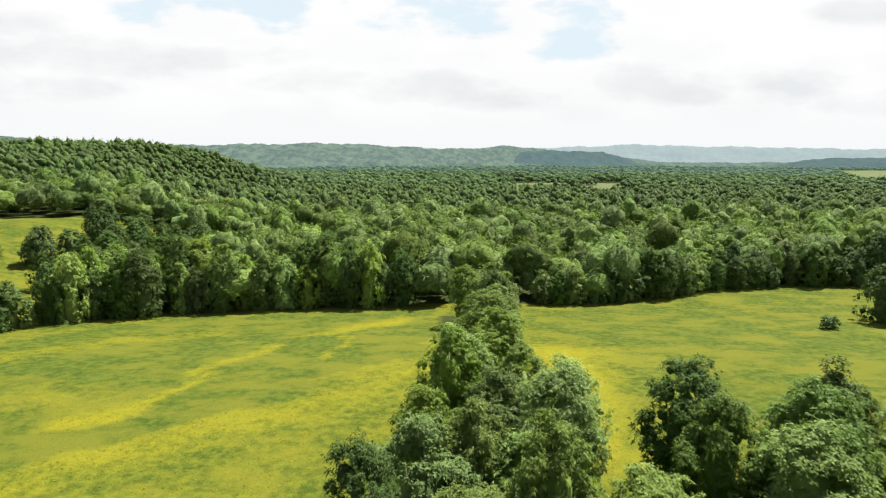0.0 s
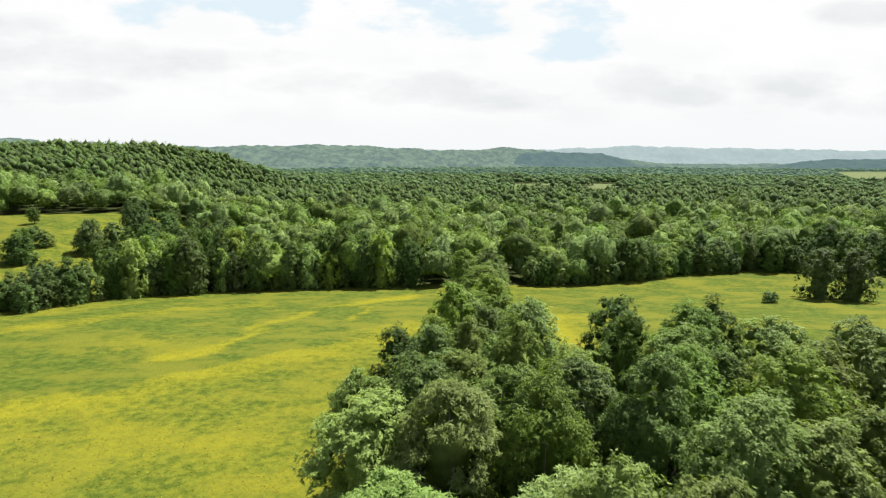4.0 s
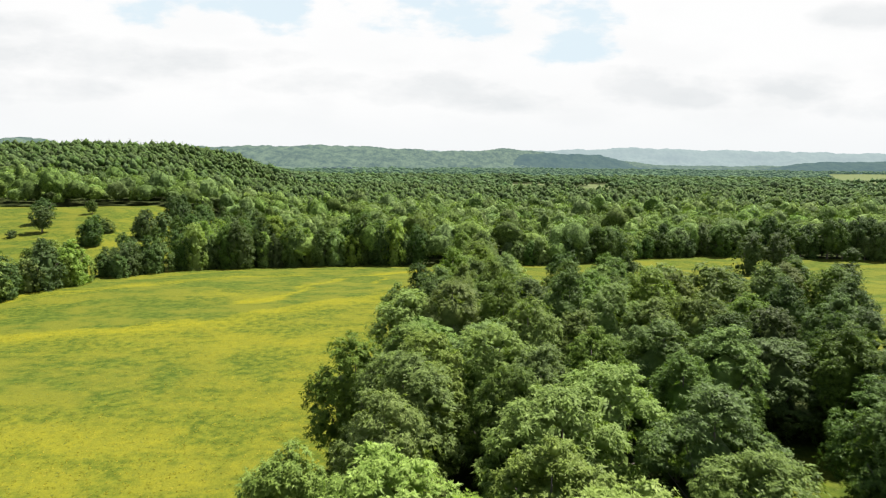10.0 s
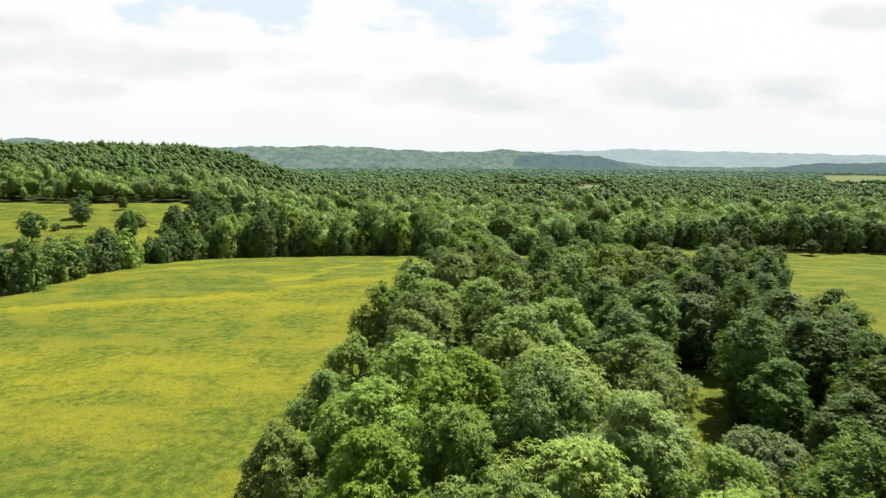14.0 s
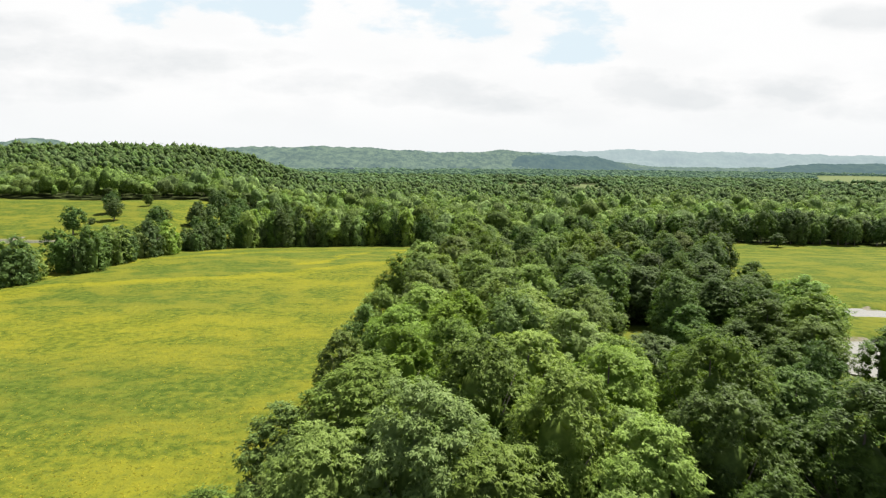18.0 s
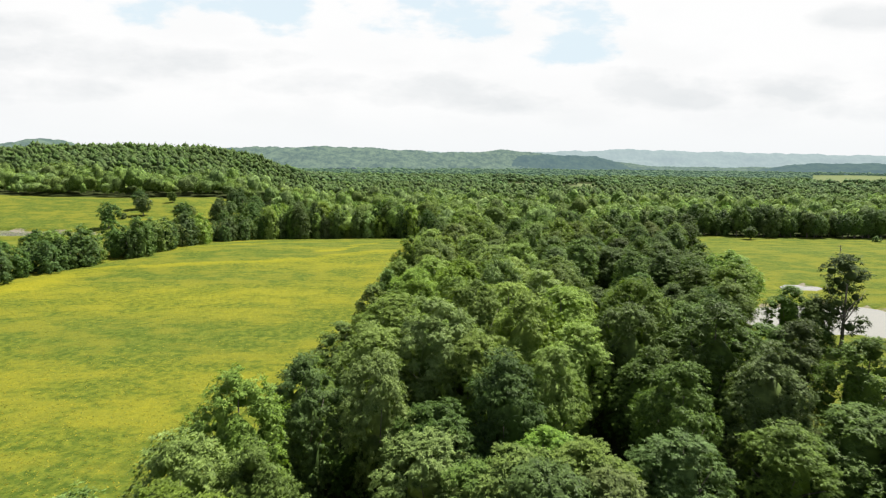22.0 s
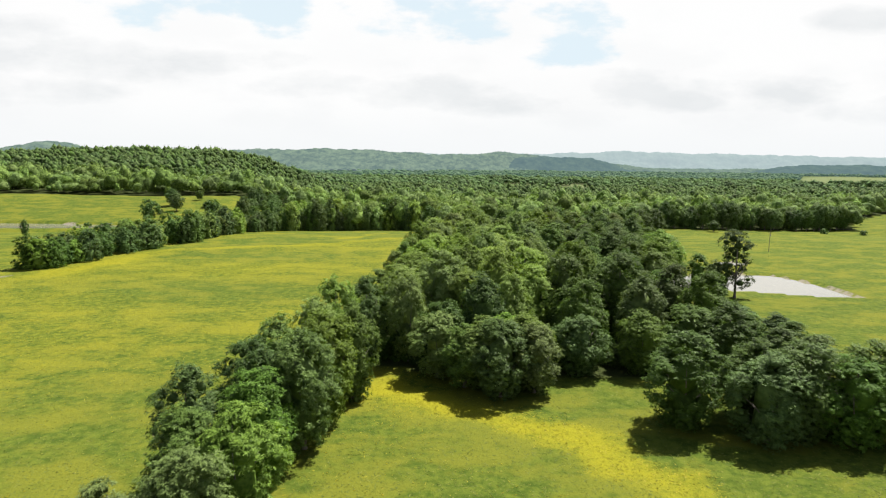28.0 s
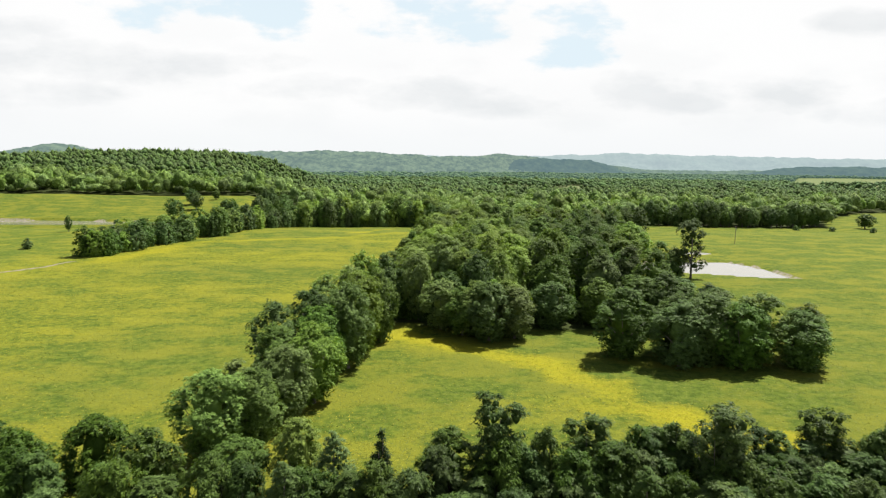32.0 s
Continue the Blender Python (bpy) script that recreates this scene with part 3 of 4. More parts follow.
def plant(key, x, y, r=None, h=None, group="", turn=None, label=""):
    """One tree of a kind, standing on the ground, with its crown's radius and its height."""
    name, text, height, radius, made, category = KINDS[key]
    k = tree_rng.randrange(len(made))
    r = r or radius * tree_rng.uniform(0.85, 1.15)
    h = h or height * tree_rng.uniform(0.88, 1.1)
    root = new(name)
    root.empty_display_size = 0.5
    root.matrix_world = Matrix.LocRotScale((x, y, gz(x, y)), Euler((0, 0, tree_rng.uniform(0, 6.28) if turn is None else turn)), (r / radius, r / radius, h / height))
    part("trunk", made[k][0], root)
    part("crown", made[k][1], root)
    PLACED.append((x, y, r))
    return tagged(root, label or text, category, group)


tree_kind("N", "oak_tree", "broad oak tree in full green leaf", 19, 5.2, 1.6, 84, 30000, 0.165, "N", variants=4)
tree_kind("K", "oak_tree", "dense oak tree in dark green leaf", 18, 5.2, 0.4, 84, 30000, 0.165, "K", variants=3)
tree_kind("L", "hickory_tree", "tall hickory tree with fresh pale green leaves", 20, 5.2, 1.6, 76, 31000, 0.165, "L", variants=3)
tree_kind("O", "ash_tree", "rounded ash tree with olive green leaves", 18, 5.0, 1.2, 80, 30000, 0.16, "O", variants=3)
tree_kind("D", "elm_tree", "slender elm tree with dull green leaves", 17, 4.4, 1.8, 64, 14000, 0.18, "D", "tall", variants=2)
tree_kind("E", "edge_tree", "leafy field-edge tree with branches close to the ground", 15, 4.6, -1.4, 80, 27000, 0.16, "N", variants=4, girth=0.24)
tree_kind("G", "edge_tree", "bright green field-edge tree leafed to the ground", 15, 4.6, -1.4, 78, 27000, 0.16, "O", variants=3, girth=0.24)
tree_kind("M", "hedgerow_tree", "dense green hedgerow tree across the meadow", 14, 5.0, -1.4, 56, 8000, 0.26, "D", variants=4, girth=0.25)
tree_kind("P", "hedgerow_tree", "pale green hedgerow tree across the meadow", 15, 5.0, -1.4, 56, 8000, 0.27, "L", variants=3, girth=0.25)
tree_kind("T", "hedgerow_tree", "dark green pasture tree with a bare trunk", 15, 5.0, 3.0, 56, 8000, 0.27, "D", variants=3, girth=0.34)
tree_kind("S", "shrub", "low rounded green shrub in the meadow", 3.6, 2.2, -0.4, 18, 1500, 0.24, "D", variants=2, girth=0.08, category="shrub")
tree_kind("C", "cedar_tree", "small dark conical cedar tree", 8.5, 2.0, 0.2, 34, 4200, 0.22, "C", "cone", variants=2, girth=0.12)
tree_kind("Y", "sapling", "young feathery tree with upright leafy branches", 10, 2.6, -0.8, 64, 13000, 0.15, "Y", variants=4, girth=0.1)
tree_kind("W", "sapling", "tall thin young tree with loose open foliage", 12, 2.6, 0.2, 60, 11000, 0.15, "Y", "open", variants=3, girth=0.09)
tree_kind("B", "thicket_shrub", "dense dark green shrub of the thicket", 7, 3.2, -0.8, 52, 9000, 0.18, "Y", variants=3, girth=0.1, category="shrub")
tree_kind("Q", "pine_tree", "tall open pine tree beside the pond", 16, 4.2, 3.0, 17, 6500, 0.22, "C", "open", variants=1, girth=0.26)


# ---- the strip of trees between the two meadows, and the wood that it widens into
STRIP = [(12, 131, 6.8), (14, 150, 6.0), (11, 115, 6.0), (11, 102, 5.9), (5, 92, 5.0), (16, 170, 6.0), (3, 86, 3.8), (13, 83, 4.4), (8, 69, 4.4), (0, 67, 3.8), (5, 57, 4.2), (10, 55, 4.7), (0, 54, 5.4)]
WOOD_NORTH = [(29, 67, 4.9), (28, 56, 4.4), (37, 56, 5.6), (49, 55, 5.5), (33, 50, 5.6), (11, 48, 4.0), (56, 47, 6.2), (18, 45, 4.2), (-4, 44, 3.9), (4, 41, 5.4), (35, 40, 4.0), (43, 37, 6.0), (17, 35, 5.2), (28, 35, 5.2), (-8, 34, 3.9), (-1, 33, 5.0), (37, 30, 5.0), (50, 30, 6.0), (86, 55, 5.6), (78, 60, 5.4), (70, 52, 5.2), (94, 64, 5.0)]
WOOD_MID = [(-6, 26, 4.9), (22, 27, 4.0), (11, 24, 4.2), (57, 24, 4.4), (34, 19, 4.6), (20, 8, 4.2), (50, 8, 6.0), (31, 6, 5.4), (13, 6, 4.4), (6, 7, 5.4), (-4, 4, 4.8), (39, 2, 6.2), (7, -4, 5.4), (62, -2, 6.4), (20, -4, 4.2), (30, -7, 4.7), (12, -9, 4.2), (-1, -7, 4.2), (-11, -7, 4.4)]
WOOD_SOUTH = [(-4, -14, 5.6), (18, -16, 5.8), (58, -20, 6.2), (27, -23, 6.2), (11, -25, 5.8), (-14, -33, 4.4), (26, -36, 5.7), (-4, -35, 4.7), (14, -43, 5.6), (-15, -45, 4.4), (23, -48, 4.4), (-8, -53, 4.5), (19, -57, 4.7), (10, -56, 4.6), (1, -57, 4.2), (-18, -58, 4.2), (10, -66, 5.4), (34, -68, 6.1), (-21, -84, 5.2), (39, -92, 6.2), (26, -92, 4.8), (18, -95, 4.4), (11, -90, 4.8)]
WOOD_FRONT = [(3, -98, 5.2), (-11, -97, 4.7), (-19, -103, 4.4), (12, -108, 4.4), (39, -107, 5.2), (6, -112, 5.2), (26, -112, 5.0), (-9, -112, 4.2), (-2, -116, 5.0), (47, -114, 6.0), (36, -118, 4.6), (52, -119, 5.2), (24, -119, 4.4), (10, -119, 4.2), (6, -126, 5.0), (13, -124, 4.4), (-3, -121, 4.6), (8, -131, 5.0), (14, -129, 4.4), (2, -126, 4.2)]
PALE = [("L", 2, 24, 4.6), ("O", 44, 22, 4.5), ("L", 27, 18, 4.2), ("O", 2, -45, 5.6), ("L", -10, -81, 6.4), ("L", 19, -77, 5.0), ("L", -2, -96, 5.4), ("O", 4, -76, 5.0), ("O", 30, -80, 4.8)]


def west_edge(x, y, r):
    """Keeps a crown of radius r inside the wood's west edge."""
    edge = float(np.interp(y, [-118, -104, -77, -50, -17, 20, 48, 60, 74, 88, 118, 180], [-28, -25.5, -24, -20, -17.4, -15, -11.5, -8.5, -5.6, -2, -0.4, 3]))
    return max(x, edge + r * 1.22)


def wood_kind(x, y, pick):
    """Pale hickories along the middle of the wood, dark oaks along its east side."""
    if (x > 30 and y < 30) or (x > 21 and y < -84):
        return pick.choice("KNNNO" if y > -50 else "KKKKK")
    if x > 22 and y >= 30:
        return pick.choice("KKNNO")
    if y < -103:
        return pick.choice("KKNKO")
    if x > 21 and -45 < y < 8:
        return pick.choice("KKNN")
    if x < 20 and y < 30:
        return pick.choice("NOOLLLLN")
    return pick.choice("NNKKOL")


for stand in (STRIP, WOOD_NORTH, WOOD_MID, WOOD_SOUTH, WOOD_FRONT):
    for x, y, r in stand:
        x = west_edge(x, y, r + 0.6)
        tall = tree_rng.uniform(16.5, 20.5)
        if stand is STRIP or x < -12 or (y < -112 and x > -14) or (x > 45 and -25 < y < 32):
            plant("K" if x > 24 else tree_rng.choice("NNKO" if y < -110 else "EEG"), x, y, r + 0.6, tall * (0.68 if y < -110 else 0.82), "trees of the wood")
        else:
            plant(wood_kind(x, y, tree_rng), x, y, r + (0.2 if y < -105 or (x > 20 and -50 < y < 5) else 0.5 if y > 30 else 1.0), tall * (0.9 if y < -96 else 1.0), "trees of the wood")
for x, y in ((56, 3), (60, 11), (68, 17), (71, 29), (42, 9), (75, 5), (80, 40), (47, -22), (51, -13)):
    plant("K", x, y, 5.4, tree_rng.uniform(15, 17.5), "trees of the wood")
for key, x, y, r in PALE:
    plant(key, west_edge(x, y, r + 1.2), y, r + 1.2, tree_rng.uniform(18, 21), "trees of the wood")

# the rest of the wood, wherever there is room between those
fill = random.Random(5)
tries = 0
while tries < 2600:
    tries += 1
    x, y = fill.uniform(-30, 100), fill.uniform(-122, 180)
    if not inside(WOOD, x, y) or x < west_edge(x, y, 5.0) or (x > 25 and -52 < y < 0) or any((x - a) ** 2 + (y - b) ** 2 < (0.88 * (r + 3.7)) ** 2 for a, b, r in PLACED):
        continue
    plant(wood_kind(x, y, fill), x, y, fill.uniform(4.4, 6.0), fill.uniform(12.5, 18) if y > 80 else fill.uniform(14.5, 18.5), "trees of the wood")

# lower trees along the wood's east side
for x, y, r, h in ((60, -109, 4.6, 9.6), (67, -113, 4.2, 9.0), (63, -99, 4.6, 9.6), (56, -117, 4.2, 9.4), (69, -104, 4.0, 8.6), (62, -118, 4.2, 9.0)):
    plant("K", x, y, r, h, "trees of the wood")

# shrubs under the wood's south edge
for k in range(22):
    plant("B", -13 + k * 3.6 + tree_rng.uniform(-1, 1), tree_rng.uniform(-117, -109), tree_rng.uniform(2.4, 3.4), tree_rng.uniform(4.0, 6.5), "shrubs of the wood's edge")

# ---- the hedge along the west meadow, leafed to the ground
HEDGE = [(-34, -190, 5.0, 11), (-29, -186, 4.2, 10), (-33, -182, 4.4, 10), (-27, -178, 4.4, 11), (-24, -170, 4.8, 12), (-30, -170, 4.6, 12), (-32, -163, 4.6, 13.5), (-25, -161, 5.0, 13), (-21, -152, 4.8, 13.5), (-28, -153, 4.8, 13), (-20, -142, 5.0, 14), (-27, -143, 4.6, 13.5), (-23, -132, 5.0, 14), (-17, -133, 3.8, 13), (-22, -122, 4.8, 15)]
for x, y, r, h in HEDGE:
    plant(tree_rng.choice("KNEE"), x, y, r * (1.1 if y > -156 else 1.0), h * (1.24 if y > -156 else 1.12), "trees of the hedge")
# ---- the clump on the grass
CLUMP = [(35, -142, 5.6, 14.5), (45, -148, 5.2, 13.5), (51, -146, 5.4, 15), (57, -149, 4.8, 13.5), (62, -145, 5.2, 15), (47, -139, 4.8, 13), (56, -139, 5, 13.5), (69, -149, 4.9, 11.5), (73, -142, 4.4, 12)]
for x, y, r, h in CLUMP:
    plant("K", x, y, r + 0.9, h - 0.4, "trees of the clump")
# ---- beside the pond
for key, x, y, r, h in (("N", 66, -37, 6.6, 16.5), ("N", 70, -27, 7.4, 18), ("K", 76, -44, 5.2, 12.5), ("K", 81, -46, 4.4, 11), ("B", 79, -50, 3.5, 6.5), ("Q", 86.5, -47, 6.2, 20.3), ("N", 62, -44, 5.2, 14), ("K", 60, -30, 5.6, 17), ("K", 66, -12, 5.2, 15), ("N", 72, -4, 5.4, 15), ("K", 55, -20, 5.6, 16.5), ("K", 57, -37, 6.0, 15), ("N", 75, -18, 5.6, 16), ("K", 46, -31, 5.0, 12.5), ("K", 51, -40, 5.4, 12)):
    plant(key, x, y, r, h, "trees by the pond")
# ---- the front row
FRONT = [("W", 4, -201, 3.2, 13.5), ("Y", -3, -205, 2.4, 9), ("Y", 9, -203, 2.2, 10.5), ("W", 14, -201, 3.0, 11), ("Y", 19, -203, 2.4, 10.5), ("Y", 24, -201, 2.6, 10.5), ("W", 28.5, -204, 3.6, 14), ("Y", 34, -205, 2.2, 8.5), ("W", 42, -200, 3.0, 12), ("Y", 47, -203, 2.4, 11), ("C", -10, -199, 1.8, 8.4), ("C", -2, -199, 1.4, 7.5), ("D", -15, -203, 3.0, 9.5), ("E", -20, -199, 3.4, 10), ("K", -27, -200, 3.6, 7.5), ("B", -38, -200, 4.0, 8), ("B", -46, -196, 4.2, 8.5), ("B", -53, -200, 4.0, 8), ("B", -61, -196, 4.0, 8), ("Y", 52, -199, 2.2, 10)]
for key, x, y, r, h in FRONT:
    plant(key, x, y, r, h, "trees of the front row")
for k in range(44):
    plant(tree_rng.choice("YYYBD"), tree_rng.uniform(-2, 56), tree_rng.uniform(-207, -200), tree_rng.uniform(2.6, 3.8), tree_rng.uniform(7.0, 9.8), "trees of the front row")
for k in range(34):
    x = -66 + k * 3.8 + tree_rng.uniform(-1.2, 1.2)
    plant(tree_rng.choice("YBBD"), x, -208 + tree_rng.uniform(-3, 2.5), tree_rng.uniform(2.6, 3.8), tree_rng.uniform(6, 9), "trees of the front row")

# ---- hedgerows across the meadows: a band of trees along each line
def band(line, width, step, keys, r, h, group):
    for (x0, y0), (x1, y1) in zip(line, line[1:]):
        length = math.hypot(x1 - x0, y1 - y0)
        for k in range(max(1, int(length / step))):
            u = (k + tree_rng.uniform(0.2, 0.8)) * step / length
            for row in range(max(1, int(width / 6))):
                off = (row + tree_rng.uniform(0.2, 0.8)) * 6
                x, y = x0 + u * (x1 - x0) - (y1 - y0) / length * off, y0 + u * (y1 - y0) + (x1 - x0) / length * off
                f = tree_rng.uniform(0.66, 1.2)
                plant(tree_rng.choice(keys), x, y, r * f, h * f * tree_rng.uniform(0.9, 1.1), group)


band([(-144, -15), (-134, 27), (-127, 58)], 14, 5.4, "MMMP", 5.0, 12.5, "west hedgerow")
band([(-123, 62), (-117, 95), (-112, 128)], 13, 5.8, "MMMP", 4.8, 13.5, "west hedgerow")
band([(-111, 132), (-104, 160)], 14, 5.6, "MMMM", 4.6, 11.5, "west hedgerow")
band([(-103, 161), (-76, 177), (-53, 184), (-29, 189), (-6, 193)], 18, 5.4, "MPPMP", 5.2, 17.5, "creek trees")
band([(30, 194), (54, 195), (91, 214), (128, 226), (160, 228)], 13, 5.8, "MMMP", 4.8, 13.0, "creek trees")
band([(160, 228), (200, 218), (250, 216), (300, 222)], 16, 6.4, "TTM", 5.4, 16.5, "creek trees")
for x, y, r, h in ((-198, 187, 6.2, 15), (-207, 246, 5.6, 13), (-196, 226, 5.2, 13), (-196, 271, 3.2, 8), (-179, 243, 4.5, 6), (-170, 236, 4.5, 7), (-188, 9, 2.6, 4.5), (-211, 80, 2.0, 9), (-160, 60, 5, 10), (125, 172, 6.5, 17), (134, 168, 6.5, 17), (337, 285, 5, 11), (326, 219, 7, 12), (188, 206, 4.2, 8), (-152, 30, 4, 11)):
    plant("T" if h > 7 and not 100 < x < 180 else "M", x, y, r, h, "lone field trees", label="lone spreading tree standing in the pasture")
for k in range(40):
    x, y = tree_rng.uniform(-168, -84), tree_rng.uniform(208, 325)
    plant("M", x, y, tree_rng.uniform(4, 6.2), tree_rng.uniform(11, 16), "lone field trees", label="spreading tree scattered in the pasture behind the creek")
for x, y in ((37, -46), (45, -48), (41, -52), (104, 162), (306, 180), (262, 200), (286, 195), (-203, 214), (-230, 170)):
    plant("S", x, y, 2.6, 3.8, "meadow shrubs")


# ---- the woods beyond, up to the hill
def wood_templates(seed, n, cards, size, rough, fine=2):
    """Trees of about 5 m radius and 15 m height for the woods far off: a lumpy crown, with loose sprays on it."""
    rng = np.random.default_rng(seed)
    out = []
    v, f = dome(fine)
    for k in range(n):
        tall = rng.uniform(0.85, 1.2)
        bumps = rand_dirs(rng, 11)
        bumps[:, 2] = np.abs(bumps[:, 2]) * 1.2 - 0.2
        bumps /= np.linalg.norm(bumps, axis=1, keepdims=True)
        swell = lambda q: 0.58 + 0.54 * smooth(0.62, 0.97, np.max(q @ bumps.T, axis=1))
        size3 = np.array([rng.uniform(4.4, 5.4), rng.uniform(4.4, 5.4), 6.2 * tall])
        core = v * (0.84 * swell(v) * rng.uniform(0.92 - rough, 0.96 + rough, len(v)))[:, None] * size3 + (0, 0, 6.4 * tall)
        tufts = max(1, cards // 9)
        d = rand_dirs(rng, tufts)
        d[:, 2] = np.where(d[:, 2] < -0.6, -d[:, 2], d[:, 2])
        c = d * (swell(d) * rng.uniform(0.86, 1.12, tufts))[:, None] * size3 + (0, 0, 6.4 * tall)
        axis = d * 0.7 + np.array([0, 0, 0.4]) + rand_dirs(rng, tufts) * 0.5
        axis /= np.linalg.norm(axis, axis=1, keepdims=True)
        co, tri = leaf_sprays(rng, c, axis, size * rng.uniform(1.0, 2.2, tufts), size * 1.2, 9)
        out.append((np.concatenate([co, core]), np.concatenate([tri, f + len(co)])))
    return out


def build_wood(name, label, y0, y1, step, templates, spread, tall, seed, material):
    rng = np.random.default_rng(seed)
    half = 0.78 * (y1 + 280)
    gx, gy = np.meshgrid(np.arange(-half, half, step), np.arange(y0, y1, step * 0.9))
    gx, gy = gx.ravel() + rng.uniform(-0.45, 0.45, gx.size) * step, gy.ravel() + rng.uniform(-0.45, 0.45, gx.size) * step
    ok = (np.abs(gx) < 0.73 * (gy + 285)) & ((woods(gx, gy) > 0.5) | ((gy > 1490) & (far_woods(gx, gy) > 0.5)))
    gx, gy = gx[ok], gy[ok]
    gh = ground_height(gx, gy)
    k = rng.integers(0, len(templates), len(gx))
    r = spread * rng.choice((0.55, 0.75, 1.0, 1.2, 1.45), len(gx)) * rng.uniform(0.88, 1.12, len(gx))
    h = tall * (0.45 * r / spread + rng.uniform(0.22, 0.85, len(gx))) * (1 + 0.12 * waves(gx, gy, 90, 3.0))
    tone = np.clip(rng.uniform(0, 1, len(gx)) * 0.75 + 0.25 * (0.5 + 0.5 * waves(gx, gy, 160, 6.0)), 0, 1)
    tones = []
    ang = rng.uniform(0, 6.28, len(gx))
    cos, faces, at = [], [], 0
    for j, (co, fc) in enumerate(templates):
        s = k == j
        n = int(s.sum())
        ca, sa = np.cos(ang[s])[:, None], np.sin(ang[s])[:, None]
        x = (co[None, :, 0] * ca - co[None, :, 1] * sa) * r[s][:, None] + gx[s][:, None]
        y = (co[None, :, 0] * sa + co[None, :, 1] * ca) * r[s][:, None] + gy[s][:, None]
        z = co[None, :, 2] * h[s][:, None] + gh[s][:, None]
        cos.append(np.stack([x, y, z], 2).reshape(-1, 3))
        faces.append((fc[None] + np.arange(n)[:, None, None] * len(co)).reshape(-1, 3) + at)
        at += n * len(co)
        tones.append(np.repeat(tone[s], len(co)))
    me = fast_mesh(name, np.concatenate(cos), np.concatenate(faces), material)
    me.attributes.new("tree", "FLOAT", "POINT").data.foreach_set("value", np.concatenate(tones).astype(np.float32))
    return tagged(new(name, me), label, "woodland", kind="stuff")


build_wood("woodland", "dense mixed broadleaf woodland beyond the meadows", 180, 430, 9.6, wood_templates(3, 14, 378, 0.42, 0.10, 3), 1.10, 1.06, 21, FAR_LEAF)
build_wood("hillside_woodland", "dense woodland reaching up the wooded hill", 430, 860, 6.9, wood_templates(4, 12, 18, 0.7, 0.16, 1), 0.76, 0.72, 22, HILL_HAZE_LEAF)
build_wood("distant_woodland", "woodland filling the far valley", 860, 1500, 11.5, wood_templates(5, 8, 18, 1.0, 0.12, 1), 1.2, 0.80, 23, VALLEY_HAZE_LEAF)
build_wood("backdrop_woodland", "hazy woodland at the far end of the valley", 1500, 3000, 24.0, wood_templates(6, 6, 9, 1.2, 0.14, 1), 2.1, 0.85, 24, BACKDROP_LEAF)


# ---- wooded ridges far behind, as plain backdrops with haze put in as emission
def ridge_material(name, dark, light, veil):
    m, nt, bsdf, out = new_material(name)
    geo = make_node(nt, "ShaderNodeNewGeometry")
    # dark-to-light noise imitates lit and shaded clumps of trees
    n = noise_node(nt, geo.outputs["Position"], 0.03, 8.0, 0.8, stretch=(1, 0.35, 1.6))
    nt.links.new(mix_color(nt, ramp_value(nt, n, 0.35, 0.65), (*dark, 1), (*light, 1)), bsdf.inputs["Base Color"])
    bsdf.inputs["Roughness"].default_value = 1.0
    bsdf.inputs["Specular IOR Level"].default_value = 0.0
    # this emission is the haze lying in front of the ridge
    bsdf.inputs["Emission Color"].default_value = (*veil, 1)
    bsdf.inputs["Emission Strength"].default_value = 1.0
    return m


def build_ridge(name, label, crest, width, rows, step, rough, material):
    """A long wooded ridge: rows of points from its foot to behind its crest, with uneven treetops."""
    rng = np.random.default_rng(len(crest))
    px = np.arange(crest[0][0], crest[-1][0], step)
    cy = np.interp(px, [c[0] for c in crest], [c[1] for c in crest])
    ch = np.interp(px, [c[0] for c in crest], [c[2] for c in crest])
    ch = ch + 7 * waves(px, cy, 290, 1.0) + 3.5 * waves(px, cy, 84, 5.0)
    t = np.linspace(-1, 0.35, rows)
    X = np.repeat(px[None], rows, 0) + rng.uniform(-0.4, 0.4, (rows, len(px))) * step
    Y = cy[None] + t[:, None] * width + rng.uniform(-0.3, 0.3, X.shape) * width / rows
    spur = 1 + 0.35 * waves(X, Y, 420, 2.0)
    Z = ch[None] * np.exp(-((np.abs(t[:, None]) * 1.9 * np.where(t[:, None] < -0.1, spur, 1.0)) ** 2)) + rng.uniform(-rough, rough, X.shape) - 3
    n = len(px)
    i = (np.arange(rows - 1)[:, None] * n + np.arange(n - 1)[None]).ravel()
    me = fast_mesh(name, np.stack([X.ravel(), Y.ravel(), Z.ravel()], 1), np.stack([i, i + 1, i + n + 1, i + n], 1), material)
    return tagged(new(name, me), label, "hills", kind="structure")


build_ridge("backdrop_ridge", "wooded ridge behind the valley, glowing faintly blue-green as haze", RIDGE_NEAR, 750, 60, 8, 4.5, ridge_material("wooded ridge", (0.004, 0.010, 0.006), (0.048, 0.064, 0.034), (0.052, 0.073, 0.077)))
build_ridge("backdrop_far_hills", "faint hills on the horizon, tinted blue by a glow for haze", RIDGE_FAR, 500, 26, 14, 2.5, ridge_material("far hills", (0.02, 0.03, 0.02), (0.044, 0.052, 0.040), (0.140, 0.172, 0.188)))

